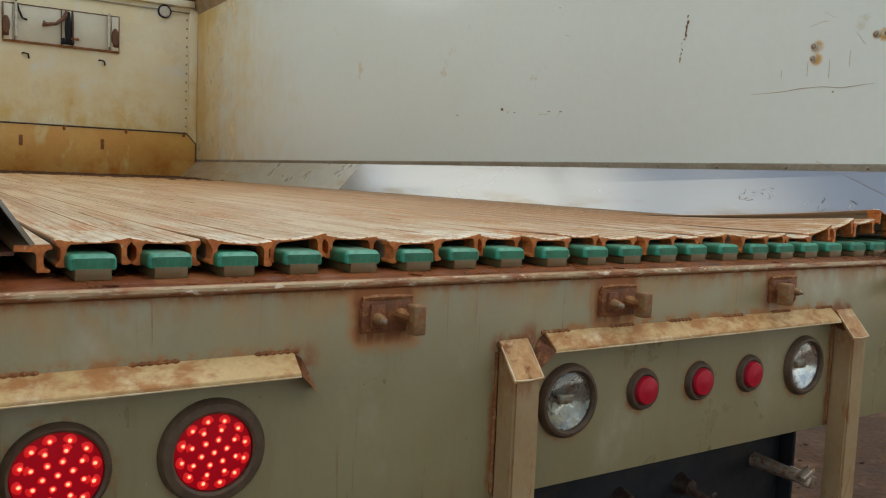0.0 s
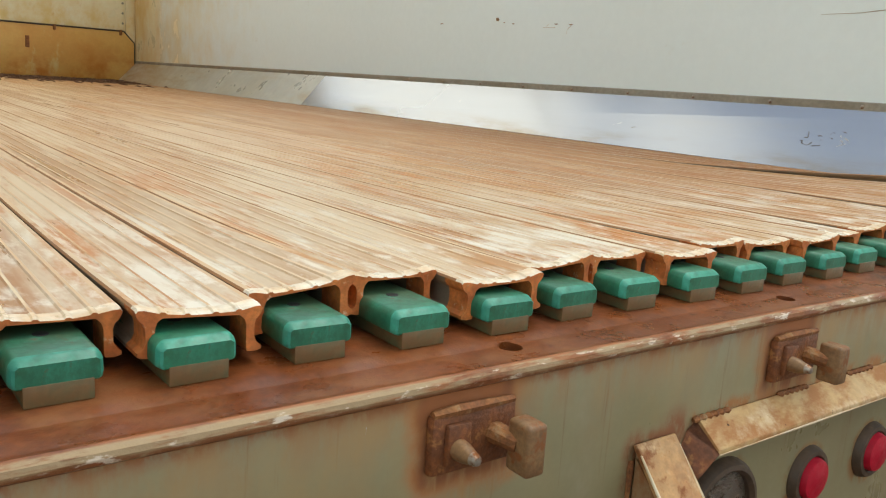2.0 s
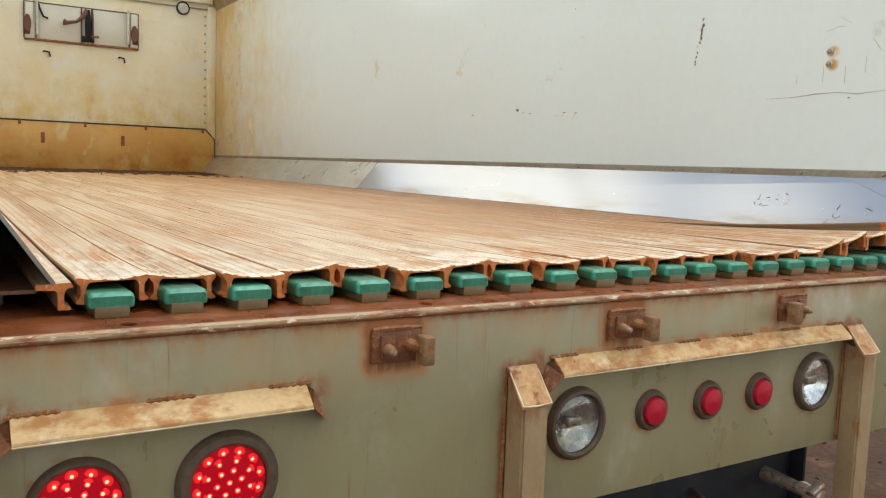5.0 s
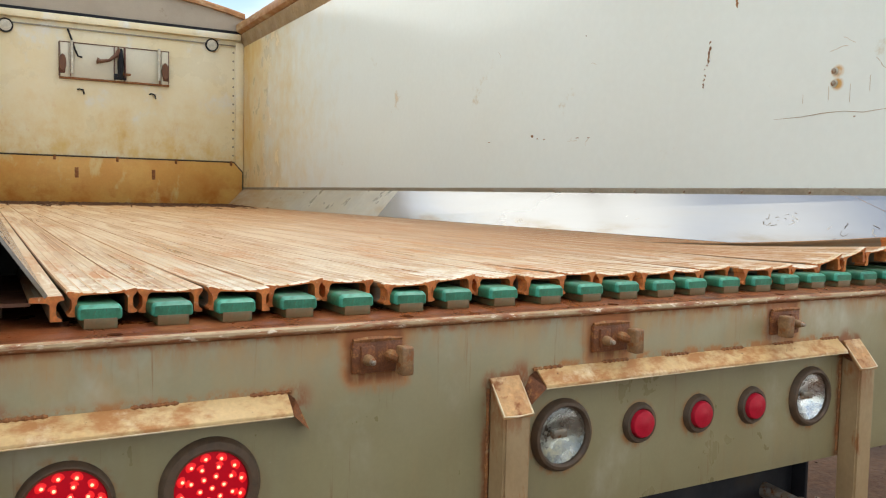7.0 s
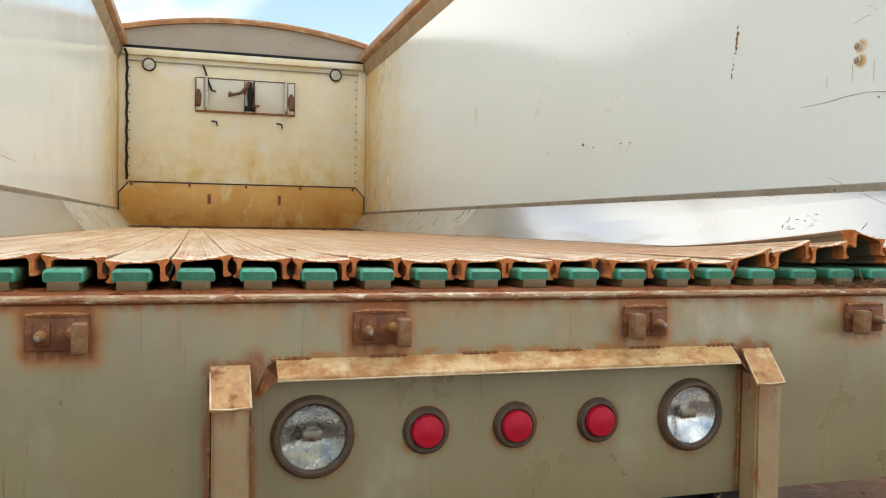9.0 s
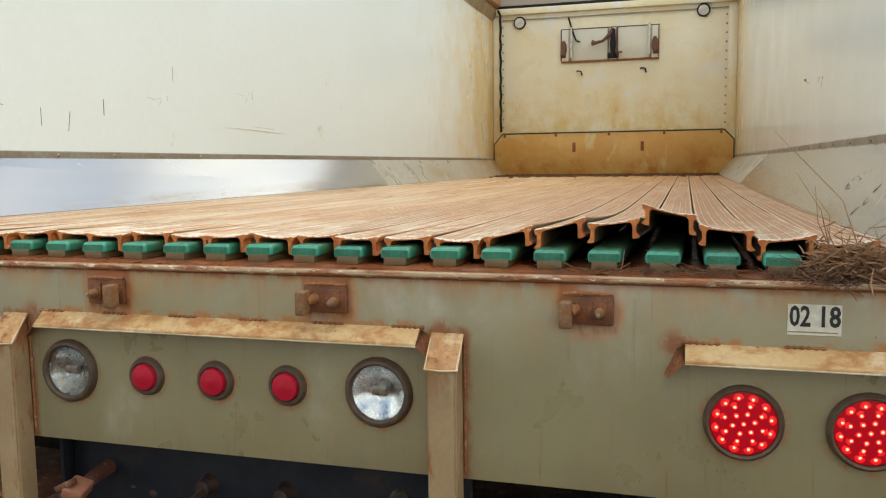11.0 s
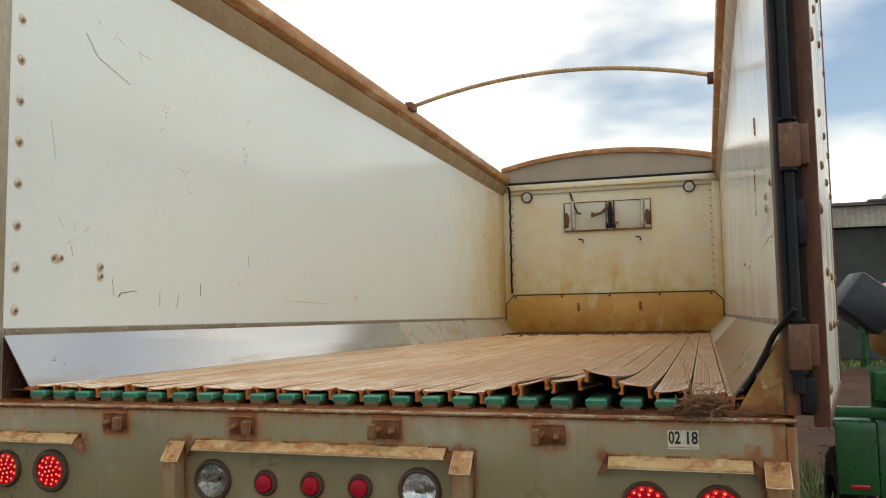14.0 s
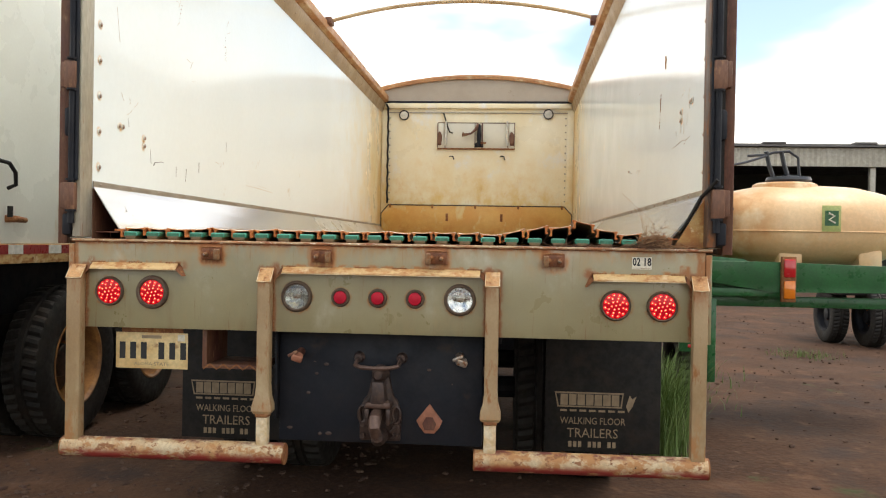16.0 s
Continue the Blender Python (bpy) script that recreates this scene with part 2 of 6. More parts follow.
M_RUSTPLATE = surf("dark_rusted_plate", (0.150, 0.050, 0.018), (0.230, 0.074, 0.022), rough=0.6, grain=40, fine=200, fine_amount=0.25, bump=0.5, bump_scale=160, stains=(((0.36, 0.16, 0.05), (50, 50, 50), 0.56, 0.68, 0.7, None),))
M_CAST = surf("worn_tan_casting", (0.270, 0.150, 0.066), (0.190, 0.092, 0.038), rough=0.5, grain=50, fine=160, fine_amount=0.2, bump=0.3, stains=((RUST, (70, 70, 70), 0.5, 0.66, 0.8, None),))
M_RUSTRED = surf("dark_red_rust_paint", (0.105, 0.035, 0.022), (0.16, 0.07, 0.035), rough=0.6, grain=8, stretch=(1, 1, 0.3), fine=120, fine_amount=0.2, bump=0.3, stains=(
    ((0.30, 0.17, 0.09), (30, 30, 8), 0.56, 0.7, 0.6, None),))
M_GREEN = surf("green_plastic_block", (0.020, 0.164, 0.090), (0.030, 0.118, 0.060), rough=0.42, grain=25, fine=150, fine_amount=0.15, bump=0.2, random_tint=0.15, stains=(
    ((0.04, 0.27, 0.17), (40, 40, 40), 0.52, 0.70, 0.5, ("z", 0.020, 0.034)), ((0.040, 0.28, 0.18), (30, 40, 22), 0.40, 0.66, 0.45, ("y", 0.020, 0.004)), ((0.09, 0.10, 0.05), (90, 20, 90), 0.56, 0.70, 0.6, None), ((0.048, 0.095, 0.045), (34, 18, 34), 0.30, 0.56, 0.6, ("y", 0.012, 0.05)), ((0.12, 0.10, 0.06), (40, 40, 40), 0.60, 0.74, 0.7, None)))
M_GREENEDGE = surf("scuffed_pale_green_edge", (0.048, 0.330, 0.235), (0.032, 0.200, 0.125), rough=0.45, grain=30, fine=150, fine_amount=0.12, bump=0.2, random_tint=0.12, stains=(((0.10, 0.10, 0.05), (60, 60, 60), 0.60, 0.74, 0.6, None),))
M_BLOCKCUT = surf("brown_block_foot", (0.190, 0.105, 0.042), (0.110, 0.105, 0.048), rough=0.45, grain=40, bump=0.2)
M_SLAT = surf("clay_stained_slat", (0.485, 0.270, 0.108), (0.410, 0.192, 0.065), rough=0.36, grain=1.0, stretch=(9, 0.35, 9), fine=2.0, fine_amount=0.05, bump=0.22, bump_scale=4.0, random_tint=0.09, stains=(
    ((0.60, 0.415, 0.235), (14, 1.6, 14), 0.50, 0.66, 0.4, None),
    ((0.47, 0.20, 0.065), (9, 1.8, 9), 0.54, 0.70, 0.5, None), ((0.36, 0.165, 0.066), (60, 1.1, 60), 0.60, 0.72, 0.6, None),
    ((0.64, 0.485, 0.32), (13, 0.9, 13), 0.44, 0.60, 0.32, ("x", 0.4, -0.5)),
    ((0.60, 0.46, 0.31), (14, 2, 14), 0.40, 0.60, 0.28, ("y", 1.1, 0.2)),
    ((0.50, 0.205, 0.060), (14, 3, 14), 0.50, 0.64, 0.5, ("y", 2.0, 0.15)), ((0.76, 0.66, 0.52), (60, 1.2, 60), 0.58, 0.68, 0.28, ("y", 1.9, 0.2)), ((0.77, 0.69, 0.57), (26, 6, 26), 0.50, 0.64, 0.28, ("y", 0.8, 0.2)),
    ((0.430, 0.190, 0.070), (7, 0.9, 7), 0.30, 0.60, 0.5, ("x", -0.1, 0.8)),
    ((0.18, 0.085, 0.035), (60, 14, 60), 0.70, 0.73, 0.7, None), ((0.82, 0.75, 0.64), (26, 12, 26), 0.50, 0.66, 0.28, ("y", 0.34, 0.12)),
    ((0.07, 0.04, 0.025), (9, 4, 9), 0.38, 0.52, 0.9, ("y", 6.7, 7.8))))
M_SLATTIP = surf("bright_worn_slat_tip", (0.80, 0.72, 0.58), (0.68, 0.48, 0.28), rough=0.35, grain=30, fine=90, fine_amount=0.1, bump=0.3)
M_SLATEDGE = surf("brown_slat_edge", (0.40, 0.205, 0.090), (0.29, 0.130, 0.050), rough=0.6, grain=1.0, stretch=(30, 3, 30), bump=0.2)
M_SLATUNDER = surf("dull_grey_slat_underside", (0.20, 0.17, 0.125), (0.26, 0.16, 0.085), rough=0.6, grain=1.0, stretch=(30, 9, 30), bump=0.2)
M_SLATWORN = surf("worn_bright_slat_rib", (0.73, 0.58, 0.39), (0.60, 0.38, 0.19), rough=0.38, grain=1.0, stretch=(14, 0.6, 14), stains=(((0.50, 0.235, 0.085), (12, 5, 12), 0.50, 0.64, 0.5, None), ((0.58, 0.36, 0.175), (9, 2, 9), 0.12, 0.40, 0.4, ("y", 0.6, 2.2))), fine=2.0, fine_amount=0.06, bump=0.2, bump_scale=6.0)
M_SLATCUT = surf("rust_orange_cut_end", (0.66, 0.215, 0.052), (0.46, 0.125, 0.030), rough=0.7, grain=50, fine=200, fine_amount=0.25, bump=0.4, stains=(((0.72, 0.50, 0.30), (90, 90, 90), 0.6, 0.72, 0.5, None),))
M_WALL = surf("white_fibreglass_wall", (0.825, 0.900, 0.880), (0.81, 0.880, 0.850), spec=0.40, rough=0.15, grain=0.8, fine=30, fine_amount=0.01, rough_var=0.04, bump=0.012, bump_scale=3, bump_dist=0.01, stains=(
    ((0.72, 0.56, 0.25), (1.6, 1.6, 1.1), 0.20, 0.66, 0.3, ("y", 4.8, 8.1)),
    ((0.64, 0.40, 0.11), (3, 3, 1.6), 0.30, 0.62, 0.4, ("y", 6.4, 8.3)), ((0.66, 0.40, 0.14), (26, 26, 26), 0.25, 0.55, 0.5, ("spots", BOLT_PAIRS, 0.012, 0.027)),
    ((0.60, 0.49, 0.30), (5, 2.4, 3), 0.66, 0.78, 0.35, None),
    ((0.16, 0.13, 0.10), (26, 9, 60), 0.765, 0.785, 0.5, None)))
M_FRONT = surf("yellowed_white_front_panel", (0.86, 0.80, 0.60), (0.82, 0.71, 0.45), rough=0.33, grain=1.3, fine=40, fine_amount=0.012, bump=0.06, bump_scale=8, stains=(
    ((0.80, 0.79, 0.72), (2.4, 2.4, 2.0), 0.54, 0.70, 0.3, None),
    ((0.74, 0.51, 0.16), (3.0, 3.0, 2.4), 0.34, 0.68, 0.45, ("z", 2.8, 1.8)),
    ((0.64, 0.32, 0.065), (6, 6, 3.0), 0.56, 0.76, 0.5, ("z", 2.6, 1.9))))
M_BOARD = surf("ochre_stained_front_board", (0.68, 0.405, 0.115), (0.62, 0.315, 0.072), rough=0.45, grain=2.2, fine=50, fine_amount=0.03, bump=0.1, stains=(
    ((0.52, 0.19, 0.028), (4, 4, 4), 0.42, 0.66, 0.55, ("z", 1.80, 1.45)), ((0.66, 0.50, 0.22), (5, 5, 3), 0.56, 0.7, 0.4, None)))
M_KICK = surf("bright_brushed_aluminium", (0.525, 0.530, 0.535), (0.490, 0.492, 0.490), rough=0.17, rough_var=0.0, metal=0.7, grain=1.0, stretch=(6, 0.5, 6), fine=8, fine_amount=0.012, bump=0.0, bump_scale=14, stains=(
    ((0.42, 0.35, 0.26), (5, 2, 14), 0.44, 0.70, 0.20, ("z", 1.46, 1.41)), ((0.54, 0.525, 0.49), (3.5, 1.0, 12), 0.50, 0.80, 0.175, None), ((0.46, 0.36, 0.20), (3, 1.5, 6), 0.40, 0.7, 0.25, ("y", 3.2, 7.5))))
M_KICKDULL = surf("dull_stained_aluminium", (0.55, 0.53, 0.46), (0.50, 0.46, 0.37), rough=0.36, metal=0.55, grain=2.0, fine=20, fine_amount=0.06, bump=0.06, stains=(
    ((0.46, 0.33, 0.17), (3, 1.2, 6), 0.50, 0.74, 0.5, None), ((0.45, 0.30, 0.13), (4, 2, 9), 0.30, 0.6, 0.5, ("y", 6.0, 8.2))))
M_SEAM = surf("grey_brown_seam_trim", (0.34, 0.31, 0.25), (0.27, 0.23, 0.17), rough=0.45, metal=0.3, grain=4, bump=0.1)
M_RAILTAN = surf("tan_rail_underside", (0.36, 0.25, 0.13), (0.30, 0.20, 0.10), rough=0.5, grain=3, fine=40, bump=0.15)
M_RAILORANGE = surf("orange_rusted_rail", (0.44, 0.215, 0.075), (0.33, 0.135, 0.042), rough=0.5, grain=4, fine=60, fine_amount=0.15, bump=0.2, stains=(((0.58, 0.44, 0.26), (6, 2, 8), 0.5, 0.7, 0.45, None),))
M_POSTDARK = surf("dark_brown_rusted_post", (0.085, 0.055, 0.040), (0.13, 0.070, 0.040), rough=0.5, grain=6, stretch=(1, 1, 0.4), fine=80, fine_amount=0.15, bump=0.25, stains=(
    ((0.30, 0.27, 0.22), (20, 20, 6), 0.52, 0.64, 0.5, ("z", 1.50, 1.40)), (RUST, (24, 24, 10), 0.50, 0.64, 0.7, None)))
M_HINGE = surf("brown_rusted_hinge", (0.150, 0.066, 0.036), (0.205, 0.092, 0.048), rough=0.55, grain=9, stretch=(1, 1, 0.3), fine=120, fine_amount=0.2, bump=0.3, stains=(((0.32, 0.17, 0.08), (30, 30, 14), 0.56, 0.70, 0.6, None),))
M_CORNER = surf("yellow_stained_rusty_plate", (0.60, 0.40, 0.14), (0.52, 0.29, 0.085), rough=0.45, grain=12, fine=60, fine_amount=0.06, bump=0.15, stains=(
    ((0.40, 0.17, 0.045), (18, 18, 18), 0.42, 0.62, 0.7, None), ((0.26, 0.095, 0.028), (26, 26, 26), 0.28, 0.54, 0.8, ("z", 1.41, 1.36)), ((0.70, 0.58, 0.33), (24, 24, 24), 0.58, 0.70, 0.4, None)))
M_BOWTAN = surf("tan_bow_steel", (0.50, 0.36, 0.20), (0.42, 0.26, 0.12), rough=0.5, grain=5, bump=0.15)
M_ALU = surf("weathered_aluminium", (0.46, 0.43, 0.34), (0.38, 0.34, 0.25), rough=0.42, metal=0.3, grain=5, stretch=(1, 1, 0.3), bump=0.1, stains=((RUST, (30, 30, 5), 0.62, 0.74, 0.7, None),))
M_HEADER = surf("grey_header_panel", (0.40, 0.335, 0.26), (0.36, 0.30, 0.23), rough=0.45, grain=3, fine_amount=0.02, bump=0.08, stains=(((0.2, 0.15, 0.1), (5, 5, 5), 0.62, 0.75, 0.6, None),))
M_BLACK = surf("black_rubber", (0.011, 0.010, 0.009), (0.018, 0.015, 0.012), rough=0.65, spec=0.3, grain=12, bump=0.3, stains=(((0.034, 0.023, 0.016), (4, 4, 4), 0.52, 0.75, 0.85, None),))
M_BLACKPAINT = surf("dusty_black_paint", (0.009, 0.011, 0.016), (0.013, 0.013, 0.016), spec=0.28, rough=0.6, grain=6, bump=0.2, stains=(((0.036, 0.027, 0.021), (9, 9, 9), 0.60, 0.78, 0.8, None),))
M_HOOKWORN = surf("worn_brown_iron", (0.135, 0.082, 0.062), (0.085, 0.050, 0.037), rough=0.42, metal=0.4, grain=50, bump=0.3)
M_GREASE = surf("greasy_brown_iron", (0.042, 0.028, 0.024), (0.080, 0.048, 0.036), rough=0.45, metal=0.3, grain=45, bump=0.35)
M_GROMMET = surf("brown_dusty_rubber_ring", (0.070, 0.044, 0.026), (0.105, 0.062, 0.034), rough=0.6, grain=40, bump=0.2)
M_REDLENS = surf("red_lamp_lens", (0.50, 0.008, 0.030), (0.42, 0.006, 0.022), rough=0.5, grain=40, fine_amount=0.08, bump=0.25, bump_scale=320, spec=0.3)
M_LEDLENS = glow("lit_deep_red_led_lens", (0.42, 0.002, 0.012), 0.20)
M_LEDLENS.node_tree.nodes["Principled BSDF"].inputs["Roughness"].default_value = 0.15
M_LED = glow("lit_red_led", (1.0, 0.26, 0.15), 2.2)
M_LEDGLOW = glow("red_led_halo", (1.0, 0.020, 0.018), 0.62)
M_LEDHAZE = glow("dim_red_led_halo", (0.85, 0.006, 0.012), 0.27)
M_CHROME = surf("lamp_reflector", (0.9, 0.91, 0.92), (0.85, 0.85, 0.85), rough=0.27, metal=1.0, grain=30, fine_amount=0.02, bump=0.1, bump_scale=60, rough_var=0.04)
M_DUSTCHROME = surf("dusty_lamp_reflector", (0.50, 0.50, 0.47), (0.36, 0.35, 0.31), rough=0.30, metal=0.9, grain=40, fine_amount=0.1, bump=0.3, bump_scale=90, stains=(((0.62, 0.55, 0.40), (60, 60, 60), 0.5, 0.62, 0.5, ("z", -0.005, -0.03)),))
M_GLASS = clear_glass("lamp_glass")
M_STEEL = surf("worn_bare_steel", (0.42, 0.38, 0.33), (0.30, 0.22, 0.15), rough=0.38, metal=0.7, grain=60, bump=0.2, stains=((RUST, (90, 90, 90), 0.5, 0.65, 0.7, None),))
M_CREAM = surf("aged_cream_plate", (0.72, 0.55, 0.27), (0.62, 0.41, 0.17), rough=0.45, grain=9, bump=0.06, stains=(((0.34, 0.17, 0.07), (14, 14, 14), 0.58, 0.72, 0.6, None),))
M_INK = surf("black_ink", (0.02, 0.02, 0.02), rough=0.5, bump=0)
M_STICKER = surf("white_sticker", (0.70, 0.66, 0.53), (0.62, 0.57, 0.44), rough=0.4, grain=40, bump=0.05)
M_PRINT = surf("faded_tan_print", (0.34, 0.245, 0.15), (0.25, 0.18, 0.11), rough=0.6, grain=30, bump=0)
M_BARPAINT = surf("peeling_cream_and_red_bar_paint", (0.50, 0.40, 0.25), (0.42, 0.24, 0.10), rough=0.5, grain=10, fine=90, fine_amount=0.15, bump=0.35, stains=(
    ((0.36, 0.17, 0.06), (16, 16, 22), 0.48, 0.58, 0.7, None), ((0.22, 0.09, 0.035), (26, 26, 40), 0.55, 0.64, 0.8, None), ((0.27, 0.030, 0.025), (9, 9, 30), 0.38, 0.50, 0.5, ("z", 0.512, 0.480)),
    ((0.15, 0.04, 0.025), (20, 20, 40), 0.42, 0.58, 0.7, ("z", 0.530, 0.545)), (RUST_DARK, (50, 50, 50), 0.62, 0.7, 0.8, None)))
M_SOIL = surf("red_brown_soil", (0.056, 0.028, 0.016), (0.080, 0.041, 0.023), rough=0.95, grain=0.7, fine=30, fine_amount=0.22, bump=0.6, bump_scale=22, bump_dist=0.02, spec=0.2, stains=(
    ((0.125, 0.062, 0.034), (0.5, 0.5, 1), 0.48, 0.70, 0.95, None), ((0.130, 0.070, 0.042), (4, 4, 4), 0.56, 0.72, 0.95, None), ((0.050, 0.032, 0.025), (1.3, 1.3, 1), 0.50, 0.68, 0.95, None), ((0.13, 0.08, 0.057), (9, 9, 9), 0.62, 0.74, 0.95, None), ((0.05, 0.07, 0.025), (0.9, 0.9, 1), 0.62, 0.72, 0.95, None)))
M_STONE = surf("grey_brown_gravel", (0.105, 0.066, 0.048), (0.070, 0.040, 0.030), rough=0.9, grain=8, bump=0.4, spec=0.2)
M_STRAW = surf("dry_straw", (0.40, 0.235, 0.115), (0.22, 0.095, 0.042), rough=0.8, grain=30, bump=0)
M_DARKSTRAW = surf("dark_rotting_straw", (0.095, 0.046, 0.024), (0.17, 0.085, 0.042), rough=0.9, grain=30, bump=0)
M_GRASS = surf("green_grass", (0.088, 0.160, 0.032), (0.135, 0.200, 0.055), rough=0.6, grain=6, bump=0)
M_SCUFF = surf("faint_brown_scuff", (0.52, 0.43, 0.31), (0.60, 0.53, 0.42), rough=0.5, grain=40, bump=0)
M_TANK = surf("yellowed_poly_tank", (0.76, 0.545, 0.315), (0.70, 0.44, 0.22), rough=0.42, grain=1.6, fine=40, fine_amount=0.06, bump=0.06, stains=(
    ((0.52, 0.22, 0.06), (3.5, 3.5, 2.5), 0.24, 0.58, 0.5, ("x", 2.75, 2.20)), ((0.74, 0.62, 0.40), (2, 2, 2), 0.5, 0.7, 0.4, None)))
M_JDGREEN = surf("farm_green_paint", (0.018, 0.122, 0.036), (0.014, 0.088, 0.027), rough=0.35, grain=5, bump=0.1, stains=(((0.12, 0.10, 0.05), (12, 12, 12), 0.6, 0.75, 0.7, None),))
M_DARKPLASTIC = surf("dark_grey_plastic", (0.020, 0.024, 0.032), (0.032, 0.036, 0.044), rough=0.4, grain=9, bump=0.1)
M_AMBER = surf("amber_lens", (0.75, 0.20, 0.015), rough=0.2, fine_amount=0.03, bump=0.1, coat=0.5)
M_RED = surf("bright_red_lens", (0.55, 0.012, 0.018), rough=0.2, fine_amount=0.03, bump=0.1, coat=0.5)
M_SHEDMETAL = surf("pale_corrugated_metal", (0.46, 0.43, 0.36), (0.38, 0.35, 0.28), rough=0.5, metal=0.2, grain=0.8, fine=9, bump=0.1, stains=((ORANGE, (3, 3, 1), 0.66, 0.78, 0.7, None),))
M_SHEDROOF = surf("dark_roof_sheet", (0.10, 0.10, 0.10), (0.15, 0.14, 0.13), rough=0.5, grain=1.0, bump=0.1)
M_SHEDWALL = surf("grey_green_shed_wall", (0.060, 0.070, 0.062), (0.045, 0.052, 0.046), rough=0.7, grain=1.0, bump=0.1)
M_NBRWHITE = surf("white_neighbour_trailer_side", (0.86, 0.86, 0.78), (0.82, 0.81, 0.72), rough=0.3, fine_amount=0.015, grain=1.0, bump=0.03, bump_scale=4, stains=(((0.55, 0.45, 0.27), (4, 4, 1.2), 0.58, 0.74, 0.5, None),))
M_TAPERED = surf("red_reflective_tape", (0.30, 0.025, 0.022), (0.22, 0.02, 0.018), rough=0.35, grain=30, bump=0.1)
M_TAPEWHITE = surf("white_reflective_tape", (0.66, 0.64, 0.58), rough=0.35, grain=30, bump=0.1)
M_RIMORANGE = surf("faded_orange_rim", (0.40, 0.18, 0.055), (0.20, 0.09, 0.035), rough=0.5, grain=9, bump=0.15)
M_LABELGREEN = surf("green_label", (0.36, 0.42, 0.14), (0.44, 0.46, 0.16), rough=0.4, grain=8, bump=0)
M_BRIGHTWHITE = surf("aged_white_cap", (0.72, 0.69, 0.58), rough=0.4, grain=20, bump=0.05)
M_ORANGEPLACARD = surf("faded_orange_placard", (0.36, 0.145, 0.085), (0.28, 0.11, 0.06), rough=0.5, grain=20, bump=0.1)
M_DIRTYALU = surf("dirty_latch_plate", (0.70, 0.66, 0.52), (0.66, 0.62, 0.50), rough=0.45, metal=0.1, grain=4, fine_amount=0.02, bump=0.1)


# ---- building blocks ----
def solid(name, bm, materials, smooth=29):
    me = bpy.data.meshes.new(name)
    bmesh.ops.recalc_face_normals(bm, faces=bm.faces)
    bm.to_mesh(me)
    bm.free()
    for m in materials if isinstance(materials, (list, tuple)) else (materials,):
        me.materials.append(m)
    if smooth:
        me.shade_smooth()
        me.set_sharp_from_angle(angle=radians(smooth))
    return me


def part(name, bm, material, parent, label="", at=None, smooth=29):
    """One mesh object under a thing or a part; bm is a bmesh, or a mesh to be shared."""
    me = bm if isinstance(bm, bpy.types.Mesh) else solid(name, bm, material, smooth)
    ob = new(name, me)
    ob.parent = parent
    if at is not None:
        ob.matrix_basis = at if isinstance(at, Matrix) else Matrix.Translation(at)
    return tagged(ob, label)


def thing(name, label, category, at=(0, 0, 0), group="", kind=""):
    ob = new(name)
    ob.empty_display_size = 0.2
    ob.location = at
    return tagged(ob, label, category, group, kind)


def box(x0, x1, y0, y1, z0, z1, bevel=0.0, seg=2, bm=None):
    bm = bm or bmesh.new()
    m = Matrix.LocRotScale(((x0 + x1) / 2, (y0 + y1) / 2, (z0 + z1) / 2), None, (x1 - x0, y1 - y0, z1 - z0))
    vs = bmesh.ops.create_cube(bm, size=1, matrix=m)["verts"]
    if bevel:
        es = list({e for v in vs for e in v.link_edges})
        bmesh.ops.bevel(bm, geom=es, offset=bevel, segments=seg, affect="EDGES", profile=0.5)
    return bm


def prism(points, axis, a, b, bevel=0.0, bm=None):
    """A polygon drawn in the plane across an axis (the other two axes in order), drawn out from a to b."""
    bm = bm or bmesh.new()
    i = "xyz".index(axis)

    def place(p, h):
        c = list(p)
        c.insert(i, h)
        return c
    lo, hi = [bm.verts.new(place(p, a)) for p in points], [bm.verts.new(place(p, b)) for p in points]
    n = len(points)
    fs = [bm.faces.new(lo), bm.faces.new(hi)] + [bm.faces.new((lo[k], lo[(k + 1) % n], hi[(k + 1) % n], hi[k])) for k in range(n)]
    if bevel:
        es = list({e for f in fs for e in f.edges})
        bmesh.ops.bevel(bm, geom=es, offset=bevel, segments=2, affect="EDGES", profile=0.5)
    return bm


def tube(points, r, seg=10, bm=None, closed=False):
    """A round tube along points; r is one radius or one for each point."""
    bm = bm or bmesh.new()
    pts = [Vector(p) for p in points]
    n = len(pts)
    rs = r if isinstance(r, (list, tuple)) else [r] * n
    rings, side = [], None
    for k, p in enumerate(pts):
        d = (pts[(k + 1) % n] - pts[k - 1]) if closed else (pts[min(k + 1, n - 1)] - pts[max(k - 1, 0)])
        d.normalize()
        side = (d.orthogonal() if side is None else side - d * side.dot(d)).normalized()
        up = d.cross(side)
        rings.append([bm.verts.new(p + (side * math.cos(a) + up * math.sin(a)) * rs[k]) for a in [2 * math.pi * j / seg for j in range(seg)]])
    for k in range(n if closed else n - 1):
        A, B = rings[k], rings[(k + 1) % n]
        for j in range(seg):
            bm.faces.new((A[j], A[(j + 1) % seg], B[(j + 1) % seg], B[j]))
    if not closed:
        bm.faces.new(rings[0])
        bm.faces.new(rings[-1])
    return bm


